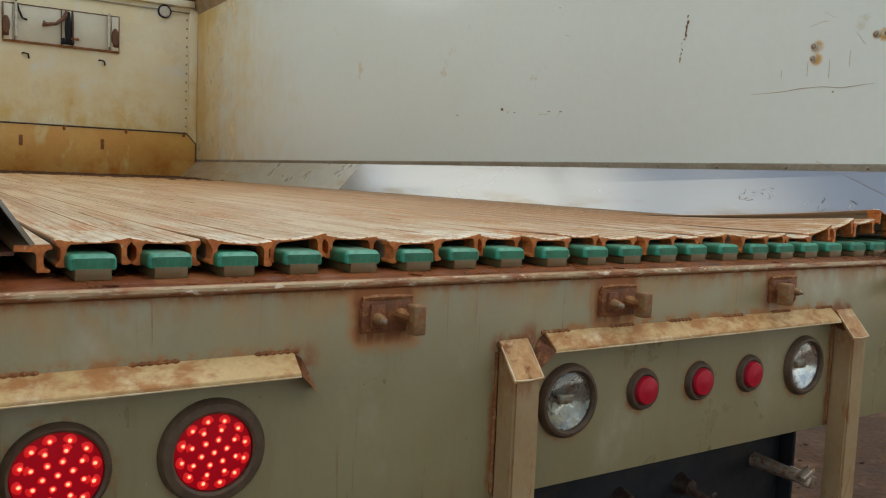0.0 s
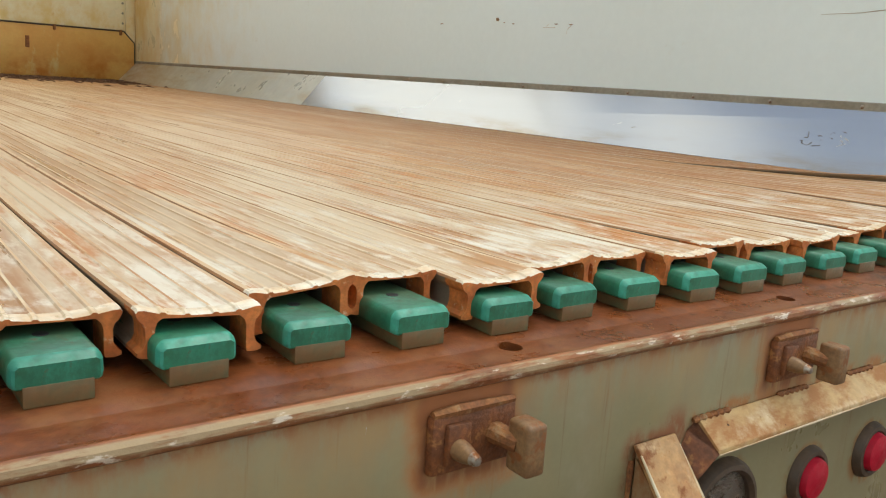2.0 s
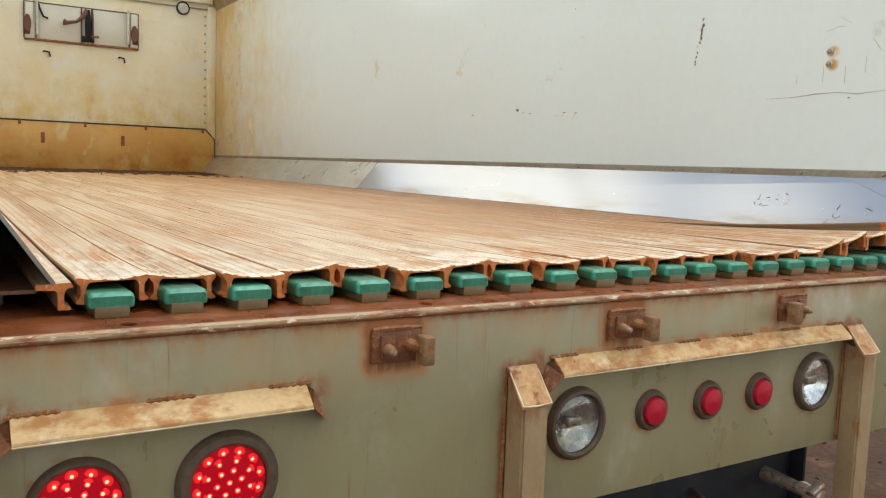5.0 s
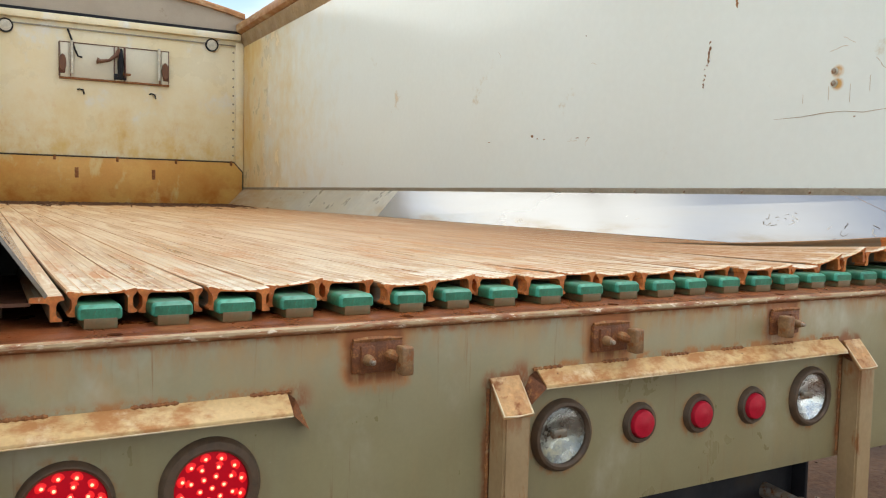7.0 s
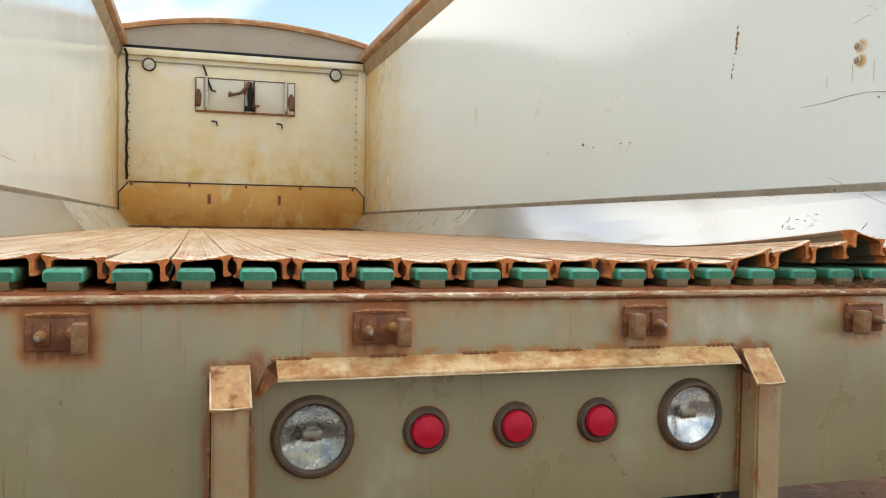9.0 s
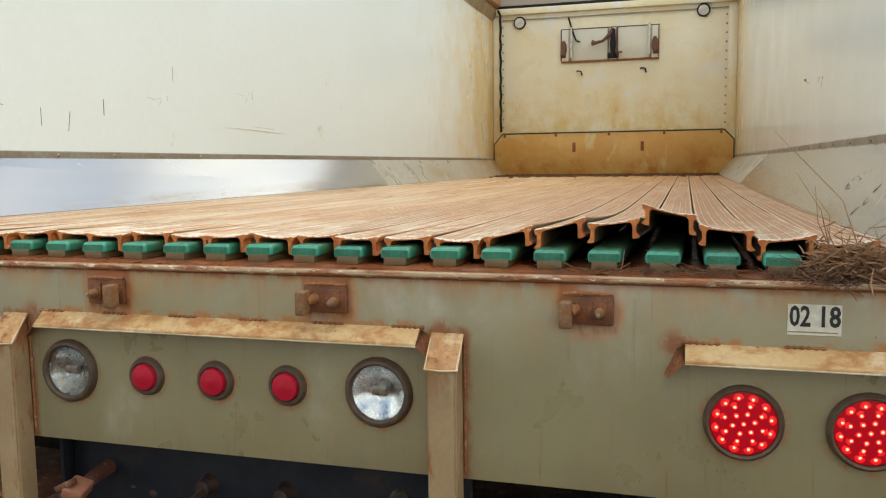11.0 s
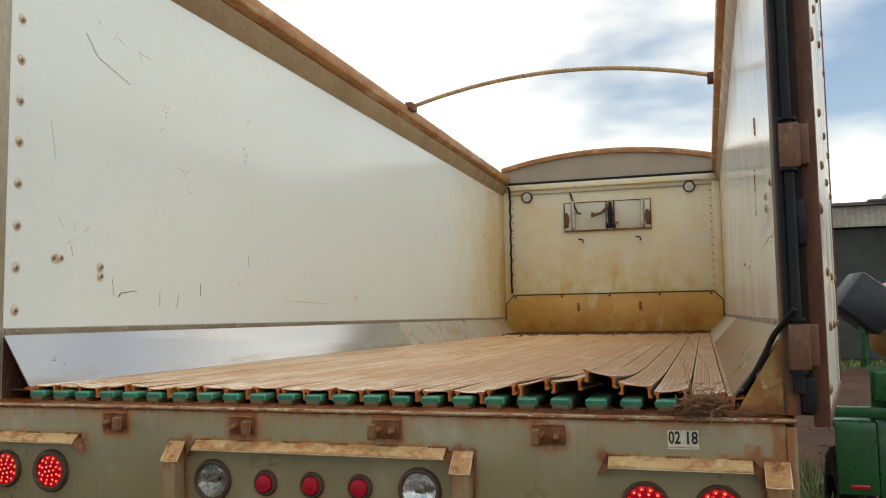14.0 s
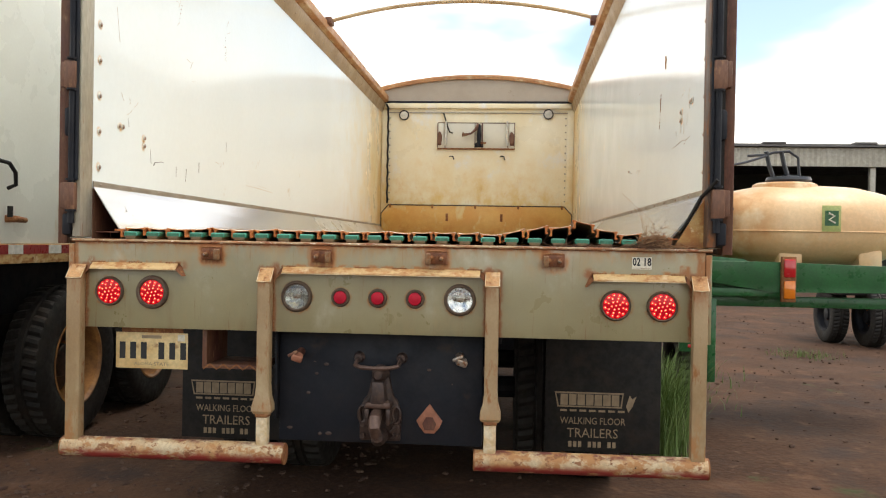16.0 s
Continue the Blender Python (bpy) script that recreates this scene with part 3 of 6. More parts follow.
def lathe(profile, axis="y", seg=32, bm=None, centre=(0, 0, 0), closed=False):
    """A turned shape: profile of (radius, height along the axis)."""
    bm = bm or bmesh.new()
    rings = []
    for r, h in profile:
        ring = []
        for j in range(seg if r > 1e-6 else 1):
            a = 2 * math.pi * j / seg
            u, v = r * math.cos(a), r * math.sin(a)
            c = {"x": (h, u, v), "y": (u, h, v), "z": (u, v, h)}[axis]
            ring.append(bm.verts.new(Vector(c) + Vector(centre)))
        rings.append(ring)
    pairs = list(zip(rings, rings[1:])) + ([(rings[-1], rings[0])] if closed else [])
    for A, B in pairs:
        if len(A) == 1 and len(B) == 1:
            continue
        for j in range(seg):
            k = (j + 1) % seg
            if len(A) == 1:
                bm.faces.new((A[0], B[j], B[k]))
            elif len(B) == 1:
                bm.faces.new((A[j], A[k], B[0]))
            else:
                bm.faces.new((A[j], A[k], B[k], B[j]))
    return bm


def words(text, size, x, z, y, material, parent, name="lettering", width=0.0, thick=0.0008, bold=0.0):
    """Raised lettering that faces -y, centred at x, z; width squeezes or stretches it."""
    cu = bpy.data.curves.new("lettering", "FONT")
    cu.offset = bold
    cu.body, cu.size, cu.align_x, cu.align_y, cu.extrude, cu.resolution_u = text, size, "CENTER", "CENTER", thick, 2
    tmp = bpy.data.objects.new("lettering", cu)
    scene.collection.objects.link(tmp)
    bpy.context.view_layer.update()
    me = bpy.data.meshes.new_from_object(tmp.evaluated_get(bpy.context.evaluated_depsgraph_get()))
    xs = [v.co.x for v in me.vertices]
    k = width / (max(xs) - min(xs)) if width else 1.0
    me.transform(pose(x, y, z, 90) @ Matrix.Diagonal((k, 1, 1, 1)))
    bpy.data.objects.remove(tmp)
    bpy.data.curves.remove(cu)
    me.materials.clear()
    me.materials.append(material)
    ob = new(name, me)
    ob.parent = parent
    return ob


def bored(bm, holes, name, material, parent, label=""):
    """A part with holes cut through it: holes is a list of bmeshes."""
    a, c = bpy.data.objects.new("a", solid("a", bm, material)), bpy.data.objects.new("c", None)
    cutter = bmesh.new()
    for h in holes:
        tmp = bpy.data.meshes.new("h")
        bmesh.ops.recalc_face_normals(h, faces=h.faces)
        h.to_mesh(tmp)
        h.free()
        cutter.from_mesh(tmp)
        bpy.data.meshes.remove(tmp)
    bpy.data.objects.remove(c)
    c = bpy.data.objects.new("c", solid("c", cutter, material))
    for o in (a, c):
        scene.collection.objects.link(o)
    mod = a.modifiers.new("cut", "BOOLEAN")
    mod.operation, mod.object, mod.solver = "DIFFERENCE", c, "EXACT"
    bpy.context.view_layer.update()
    me = bpy.data.meshes.new_from_object(a.evaluated_get(bpy.context.evaluated_depsgraph_get()))
    me.name = name
    me.shade_smooth()
    me.set_sharp_from_angle(angle=radians(24))
    for o in (a, c):
        bpy.data.objects.remove(o)
    return part(name, me, material, parent, label)


def rng(seed):
    return random.Random(seed)


# ---- ground ----
def ground_sheet():
    bm = bmesh.new()
    n = 90

    def spread(i):
        u = (i / n) * 2 - 1
        return math.copysign(abs(u) ** 3.2, u) * 1500 + u * 9
    grid = []
    for j in range(n + 1):
        row = []
        for i in range(n + 1):
            x, y = spread(i) + 1.5, spread(j) + 3
            h = 0.03 * noise.noise((x * 0.7, y * 0.7, 0)) + 0.012 * noise.noise((x * 2.6, y * 2.6, 4)) if abs(x) + abs(y) < 60 else 0
            row.append(bm.verts.new((x, y, h - 0.01)))
        grid.append(row)
    for j in range(n):
        for i in range(n):
            bm.faces.new((grid[j][i], grid[j][i + 1], grid[j + 1][i + 1], grid[j + 1][i]))
    return tagged(new("ground", solid("ground", bm, M_SOIL, 180)), "bare red-brown earth yard with gravel and weeds", "ground", kind="structure")


ground_sheet()

# ---- the trailer: body ----
WL, WR, FRONT, FLOOR, SILL, SPLAY = -1.255, 1.317, 8.0, 1.4005, 1.3575, 0.0039


def wall_x(sx, y):
    """The inner face of a side wall; the walls stand slightly wider apart towards the front."""
    return (WR if sx > 0 else WL) + sx * SPLAY * max(0.0, y - 0.1)


def splayed(ob, sx, slope=False):
    """Shears a part of a side wall outwards; a sloped plate keeps its foot where it is."""
    for v in ob.data.vertices:
        share = min(1.0, max(0.0, (v.co.z - FLOOR) / (1.58 - FLOOR))) if slope else 1.0
        v.co.x += sx * SPLAY * max(0.0, v.co.y - 0.1) * share
    return ob


WFL, WFR = wall_x(-1, FRONT), wall_x(1, FRONT)
trailer = thing("walking_floor_trailer", "open-topped white walking-floor trailer with rusty olive-grey rear sill, doors swung open", "trailer")

for sx, x in ((-1, WL), (1, WR)):
    o = x + sx * 0.035
    splayed(part("side_wall", box(min(x, o), max(x, o), 0.1, FRONT + 0.06, 1.30 if sx < 0 else SILL, 3.298), M_WALL, trailer, "glossy white fibreglass side wall, yellow-stained towards the front"), sx)
    # sloped kick plates
    foot = -1.130 if sx < 0 else 1.170
    for y0, y1, mat_k, lab in ((0.10, 4.02, M_KICK, "bright bare aluminium kick plate, sloped"), (4.022, FRONT - 0.02, M_KICKDULL, "dull aluminium kick plate, stained towards the front")):
        splayed(part("kick_plate", prism([(x - sx * 0.002, 1.583), (foot, FLOOR + 0.001), (foot + sx * 0.004, FLOOR - 0.003), (x - sx * 0.002, 1.577)], "y", y0, y1), mat_k, trailer, lab), sx, True)
    splayed(part("seam_trim", prism([(x - sx * 0.001, 1.575), (x - sx * 0.006, 1.577), (x - sx * 0.006, 1.600), (x - sx * 0.001, 1.603)], "y", 0.102, FRONT - 0.03), M_SEAM, trailer, "grey-brown riveted seam trim"), sx)
    rivet = solid("rivet", lathe([(0.0, -0.004), (0.004, -0.0035), (0.0065, 0.0)], "x", 10), M_STEEL)
    for k in range(27):
        part("rivet", rivet, None, trailer, at=Matrix.Translation((wall_x(sx, 0.16 + 0.295 * k) - sx * 0.006, 0.16 + 0.295 * k, 1.589)) @ (Matrix.Identity(4) if sx > 0 else pose(0, 0, 0, 0, 0, 180)))
    # top rail
    splayed(part("rail_underside", prism([(x - sx * 0.001, 3.143), (x - sx * 0.042, 3.27), (x - sx * 0.038, 3.28), (x - sx * 0.001, 3.28)], "y", 0.1, FRONT + 0.05, 0.003), M_RAILTAN, trailer, "tan-stained underside of the top rail"), sx)
    splayed(part("top_rail", prism([(x - sx * 0.036, 3.282), (x - sx * 0.085, 3.305), (x - sx * 0.088, 3.375), (x - sx * 0.075, 3.39), (x + sx * 0.04, 3.40), (x + sx * 0.045, 3.302)], "y", 0.08, FRONT + 0.08, 0.006), M_RAILORANGE, trailer, "orange-rusted steel top rail"), sx)
    for k in range(24):
        part("rivet", rivet, None, trailer, at=Matrix.Translation((wall_x(sx, 0.3 + 0.33 * k) - sx * 0.024, 0.3 + 0.33 * k, 3.205)) @ pose(0, 0, 0, 0, sx * 18, 0 if sx > 0 else 180))

# rear corner posts
for sx, a, b in ((-1, -1.286, -1.253), (1, 1.290, 1.325)):
    part("corner_post", box(a, b, 0.0, 0.098, 1.364, 3.45, 0.003), M_ALU if sx < 0 else M_POSTDARK, trailer, "weathered aluminium rear corner post" if sx < 0 else "dark brown rusted rear corner post")

# wall bolts
wall_bolt = solid("wall_bolt", lathe([(0.0, -0.008), (0.0075, -0.0075), (0.0095, -0.0045), (0.0095, 0.0)], "x", 14), M_STEEL)
washer = solid("washer", lathe([(0.009, -0.0042), (0.0125, -0.004), (0.014, 0.0)], "x", 16), M_BRIGHTWHITE)


def bolt_at(sx, y, z):
    x = wall_x(sx, y) - sx * 0.001
    b = part("wall_bolt", wall_bolt, None, trailer, "steel bolt with a rust halo", at=Matrix.Translation((x, y, z)) @ (Matrix.Identity(4) if sx > 0 else pose(0, 0, 0, 0, 0, 180)))
    part("washer", washer, None, b)


for k in range(10):
    bolt_at(-1, 0.15, 1.667 + 0.1535 * k)
    bolt_at(1, 0.19, 1.674 + 0.1555 * k)
for sx, y, z in ((-1, 0.328, 1.869), (-1, 0.366, 1.870), (-1, 0.59, 1.847), (-1, 0.59, 1.809), (1, 0.680, 1.998), (1, 0.680, 1.957), (1, 0.466, 2.013), (1, 0.430, 2.013)):
    bolt_at(sx, y, z)

# front wall
part("front_wall", box(WFL - 0.03, WFR + 0.03, FRONT + 0.002, FRONT + 0.06, 1.30, 3.30), M_FRONT, trailer, "yellowed white front wall panel with rust stains")
part("front_board", prism([(-1.155, FLOOR - 0.01), (1.225, FLOOR - 0.01), (1.328, 1.565), (1.328, 1.765), (1.232, 1.868), (-1.172, 1.868), (-1.268, 1.755), (-1.268, 1.56)], "y", FRONT - 0.05, FRONT - 0.035, 0.003), M_BOARD, trailer, "ochre-stained lower front board with cut corners")
part("board_edge", prism([(-1.168, FLOOR - 0.01), (1.238, FLOOR - 0.01), (1.341, 1.558), (1.341, 1.772), (1.241, 1.880), (-1.181, 1.880), (-1.281, 1.763), (-1.281, 1.553)], "y", FRONT - 0.034, FRONT - 0.02), M_INK, trailer, "black rubber edge behind the board")
for x in (-0.36, 0.385):
    part("board_slot", box(x - 0.018, x + 0.018, FRONT - 0.054, FRONT - 0.046, 1.66, 1.765, 0.004), M_RUST, trailer, "rusty upright slot plate", at=pose(0, 0, 0))
part("hinge_rod", tube([(-1.165, FRONT - 0.055, 1.878), (1.225, FRONT - 0.055, 1.878)], 0.005, 8), M_GROMMET, trailer, "thin dark rod along the board")
for k in range(5):
    x = -1.15 + k * 0.588
    part("rod_clip", box(x - 0.012, x + 0.012, FRONT - 0.066, FRONT - 0.04, 1.835, 1.885, 0.003), M_RUST, trailer)
part("wall_ledge", box(WFL + 0.06, WFR - 0.06, FRONT - 0.02, FRONT + 0.001, 3.145, 3.155), M_SEAM, trailer)
for a, b in ((WFL + 0.002, WFL + 0.09), (WFR - 0.09, WFR - 0.002)):
    part("front_corner_post", box(a, b, FRONT - 0.03, FRONT, 1.60, 3.18, 0.004), M_FRONT, trailer, "stained riveted corner post")
    for k in range(13):
        part("corner_rivet", solid("corner_rivet", lathe([(0.0, -0.006), (0.008, -0.004), (0.011, 0.0)], "y", 8), M_SEAM) if k == 0 and a < 0 else bpy.data.meshes["corner_rivet"], None, trailer, at=((b if a < 0 else a) + (0.02 if a < 0 else -0.02), FRONT, 1.95 + 0.094 * k))
part("front_beam", box(WFL + 0.04, WFR - 0.04, FRONT - 0.05, FRONT - 0.002, 3.205, 3.275, 0.006), M_FRONT, trailer, "stained cream cross beam")
# black strip that paints the band of shade below the header
part("front_beam_shadow_lip", box(WFL + 0.03, WFR - 0.03, FRONT - 0.03, FRONT - 0.003, 3.277, 3.308, 0.003), M_BLACKPAINT, trailer, "dark strip standing in for the shade under the header")


def arch(z_side, z_mid, half, n=24, mid=0.0275):
    return [(mid + half * (2 * k / n - 1), z_side + (z_mid - z_side) * (1 - (2 * k / n - 1) ** 2)) for k in range(n + 1)]


top_curve = arch(3.475, 3.640, 1.325)
part("front_header", prism([(WFL - 0.01, 3.310), (WFR + 0.01, 3.310)] + top_curve[::-1], "y", FRONT - 0.02, FRONT + 0.02), M_HEADER, trailer, "grey arched header panel")
part("header_rim", tube([(x, FRONT - 0.02, z + 0.008) for x, z in top_curve], 0.027, 8), M_RAILORANGE, trailer, "orange-rusted arched rim")
part("header_band", prism([(x, z - 0.032) for x, z in top_curve] + [(x, z + 0.006) for x, z in top_curve[::-1]], "y", FRONT - 0.06, FRONT - 0.022), M_RAILORANGE, trailer, "orange-rusted band under the arched rim")
bow = arch(3.395, 3.562, 1.215, 30)
part("roof_bow", tube([(x, 4.2 - 0.03 * x, z) for x, z in bow], 0.017, 10), M_BOWTAN, trailer, "curved tan steel roof bow")
for sx in (-1, 1):
    part("bow_bracket", box(0.0275 + sx * 1.205 - 0.03, 0.0275 + sx * 1.205 + 0.03, 4.13, 4.27, 3.355, 3.415, 0.006), M_RUSTRED, trailer)

# lamps and latch on the front wall
for x, z in ((-0.98, 3.115), (1.0, 3.135)):
    rim = part("marker_port", lathe([(0.060, -0.03), (0.066, -0.032), (0.070, -0.02), (0.070, 0.0), (0.056, 0.0), (0.056, -0.025)], "y", 24, closed=True), M_BLACKPAINT, trailer, "round port with a dark rim", at=(x, FRONT, z))
    part("port_disc", lathe([(0.0, -0.026), (0.04, -0.024), (0.057, -0.018), (0.057, -0.002)], "y", 24), M_BRIGHTWHITE, rim, "cream disc")
latch = part("latch_plate", box(-0.51, 0.55, FRONT - 0.008, FRONT - 0.001, 2.655, 3.015, 0.003), M_DIRTYALU, trailer, "dirty metal latch plate with rusted levers")
for x in (-0.50, 0.02, 0.47):
    part("latch_bracket", box(x, x + 0.075, FRONT - 0.03, FRONT - 0.006, 2.665, 3.005, 0.006), M_DIRTYALU, latch)
part("latch_rail", box(-0.51, 0.55, FRONT - 0.024, FRONT - 0.004, 2.646, 2.668, 0.004), M_RUST, latch, "rusty lower rail")
part("latch_rail", box(-0.51, 0.55, FRONT - 0.014, FRONT - 0.004, 3.008, 3.018, 0.002), M_RUSTRED, latch, "dark upper edge")
for x in (-0.51, -0.405, 0.005, 0.105, 0.455, 0.543):
    part("latch_outline", box(x - 0.004, x + 0.004, FRONT - 0.034, FRONT - 0.004, 2.67, 3.005), M_RUSTRED, latch, "dark edge of a bracket")
for x in (-0.49, 0.495):
    part("latch_lever", lathe([(0.0, -0.04), (0.03, -0.04), (0.034, -0.03), (0.034, 0.0)], "y", 16), M_RUSTRED, latch, at=Matrix.Translation((x + 0.01, FRONT - 0.02, 2.80)) @ Matrix.Diagonal((1, 1, 2.6, 1)))
for x in (-0.395, 0.445):
    part("latch_bar", tube([(x, FRONT - 0.04, 2.70), (x, FRONT - 0.04, 3.03)], 0.014, 8), M_BRIGHTWHITE, latch)
part("latch_handle", tube([(0.05, FRONT - 0.05, 2.98), (0.02, FRONT - 0.07, 2.92), (-0.05, FRONT - 0.07, 2.86), (-0.13, FRONT - 0.06, 2.845), (-0.16, FRONT - 0.05, 2.85)], [0.02, 0.022, 0.014, 0.020, 0.034], 8), M_RUSTRED, latch)
for x in (0.035, 0.098):
    part("latch_cheek", prism([(FRONT - 0.06, 2.70), (FRONT - 0.006, 2.69), (FRONT - 0.006, 3.01), (FRONT - 0.04, 3.01), (FRONT - 0.075, 2.90)], "x", x, x + 0.014, 0.002), M_RUSTRED, latch, "dark rusty cheek plate")
part("latch_foot", box(0.00, 0.12, FRONT - 0.05, FRONT - 0.006, 2.675, 2.735, 0.008), M_BLACKPAINT, latch)
part("latch_stop", box(-0.515, -0.455, FRONT - 0.045, FRONT - 0.006, 2.70, 2.86, 0.01), M_RUSTRED, latch)
part("latch_stop", box(0.485, 0.545, FRONT - 0.045, FRONT - 0.006, 2.70, 2.86, 0.01), M_RUSTRED, latch)
part("latch_spring", tube([(0.06, FRONT - 0.05, 2.99), (0.06, FRONT - 0.06, 2.84), (0.06, FRONT - 0.05, 2.69)], [0.02, 0.032, 0.025], 8), M_BLACKPAINT, latch)
part("latch_pin", tube([(0.05, FRONT - 0.05, 2.735), (0.16, FRONT - 0.05, 2.735)], 0.012, 8), M_RUST, latch)
part("latch_cord", tube([(-0.43, FRONT - 0.02, 3.14), (-0.40, FRONT - 0.04, 3.05), (-0.37, FRONT - 0.04, 2.95), (-0.34, FRONT - 0.04, 2.88), (-0.30, FRONT - 0.03, 2.87)], 0.010, 8), M_BLACK, latch)
for x, z in ((-0.31, 2.525), (0.385, 2.53)):
    part("wall_hook", tube([(x - 0.03, FRONT, z + 0.025), (x - 0.02, FRONT - 0.02, z + 0.03), (x + 0.02, FRONT - 0.02, z + 0.022), (x + 0.03, FRONT - 0.01, z - 0.02)], 0.008, 6), M_BLACKPAINT, trailer)
pts = [(-1.195 + 0.005 * math.sin(k * 1.7), FRONT - 0.045 + 0.004 * math.cos(k * 2.3), 1.90 + 1.30 * k / 26) for k in range(27)]
part("air_hose", tube(pts + [(-1.22, FRONT - 0.06, 3.26)], 0.013, 8), M_BLACK, trailer, "thin black hose clipped up the corner")

# ---- sill ----
hole = lambda x, y, r=0.011: lathe([(0, -0.03), (r, -0.03), (r, 0.03), (0, 0.03)], "z", 20, centre=(x, y, SILL))
nose = [(-0.003, SILL - 0.0142), (-0.0064, SILL - 0.0118), (-0.0076, SILL - 0.0078), (-0.0068, SILL - 0.0040), (-0.0042, SILL - 0.0014), (-0.0005, SILL - 0.0006), (0.0035, SILL - 0.0016), (0.0075, SILL - 0.0034), (0.012, SILL - 0.0036), (0.044, SILL - 0.0032), (0.056, SILL - 0.0004), (0.064, SILL), (0.42, SILL), (0.42, SILL - 0.014)]
bored(prism(nose, "x", -1.283, 1.312), [hole(-1.054, 0.034), hole(-0.615, 0.038), hole(-0.19, 0.036), hole(0.27, 0.036), hole(0.72, 0.036)], "sill_top", M_SILL_TOP, trailer, "rust-brown sill plate, its rounded edge worn and painted with a highlight")
lamp_hole = lambda x: lathe([(0, -0.05), (0.0505, -0.05), (0.0505, 0.05), (0, 0.05)], "y", 40, centre=(x, 0.0, 1.137))
bored(prism([(0.0, 0.992), (0.0, SILL - 0.0145), (0.012, SILL - 0.0145), (0.012, 1.004), (0.07, 1.004), (0.07, 0.992)], "x", -1.272, 1.287, 0.0015), [lamp_hole(-0.331), lamp_hole(0.332)], "rear_sill", M_OLIVE, trailer, "olive-grey painted rear sill with rust streaks")
part("underfloor", box(-1.25, 1.30, 0.424, 7.94, 1.28, SILL - 0.002), M_RUSTRED, trailer, "rusty dark underfloor plate")
for sx, x in ((-1, -1.285), (1, 1.300)):
    part("sill_end", box(x - 0.012, x + 0.012, -0.004, 0.10, 0.985, SILL - 0.022, 0.003), M_OLIVE, trailer, "rusted end plate of the sill")
part("cavity_shelf", box(-1.250, -1.150, 0.13, 7.9, FLOOR - 0.0165, FLOOR - 0.0115), M_RUSTRED, trailer, "rusty ledge in the side cavity")
for x in (-1.232, -1.186):
    part("cavity_rib", box(x - 0.003, x + 0.003, 0.22, 0.54, SILL, FLOOR - 0.017), M_RUSTRED, trailer)
part("cavity_liner", box(WL + 0.001, WL + 0.005, 0.10, 0.56, SILL - 0.001, 1.572), M_RUSTRED, trailer, "rusty dark inner face of the side cavity")
part("cavity_back", prism([(-1.248, SILL - 0.001), (-1.132, SILL - 0.001), (-1.132, 1.40), (-1.248, 1.555)], "y", 0.55, 0.556), M_BLACKPAINT, trailer)
part("corner_plate", prism([(1.30, 1.57), (1.175, SILL + 0.002), (1.30, SILL + 0.002)], "y", 0.060, 0.066), M_CORNER, trailer, "yellow-stained triangular corner plate with rust")

# ---- walking floor ----
PITCH, N_SLATS, X0, X_BLOCKS = 0.0943, 24, -1.108, -1.115
LIFT = {3: (0.0, 0.010), 6: (0.001, 0.009), 17: (0.004, 0.026), 18: (0.018, 0.042), 19: (0.030, 0.041), 20: (0.066, 0.046), 21: (0.030, 0.020), 22: (0.006, 0.016), 23: (0.0, 0.008)}
TIPS = {0: 0.100, 1: 0.112, 2: 0.084, 3: 0.118, 4: 0.116, 5: 0.086, 17: 0.112, 18: 0.118, 19: 0.122, 20: 0.108, 21: 0.125, 22: 0.112, 23: 0.110}
r_slat = rng(11)


def slat_profile(w):
    """Outline of the hollow-legged slat, across its width: ribbed top, two legs with feet."""
    h, top = w / 2, []
    for u, z in ((-h, -0.0025), (-h + 0.0015, -0.0005), (-h + 0.006, 0.0), (-0.030, -0.0012), (-0.0285, -0.0001), (-0.026, -0.0001), (-0.0245, -0.0014), (-0.013, -0.0018), (-0.0115, -0.0007), (-0.009, -0.0007), (-0.0075, -0.0020),
                 (0.0075, -0.0020), (0.009, -0.0007), (0.0115, -0.0007), (0.013, -0.0018), (0.0245, -0.0014), (0.026, -0.0001), (0.0285, -0.0001), (0.030, -0.0012), (h - 0.006, 0.0), (h - 0.0015, -0.0005), (h, -0.0025)):
        top.append((u, z))
    right = [(h - 0.0005, -0.0062), (0.0432, -0.0072), (0.0408, -0.0090), (0.0396, -0.0130), (0.0396, -0.0225), (0.0412, -0.0268), (0.0452, -0.0300), (0.0452, -0.0328), (0.0400, -0.0342), (0.0338, -0.0338), (0.0330, -0.0295), (0.0330, -0.0125), (0.0316, -0.0082), (0.0280, -0.0062)]
    return top + right + [(-u, z) for u, z in reversed(right)]


WORN = (0, 1, 4, 8, 12, 16, 19, 20)


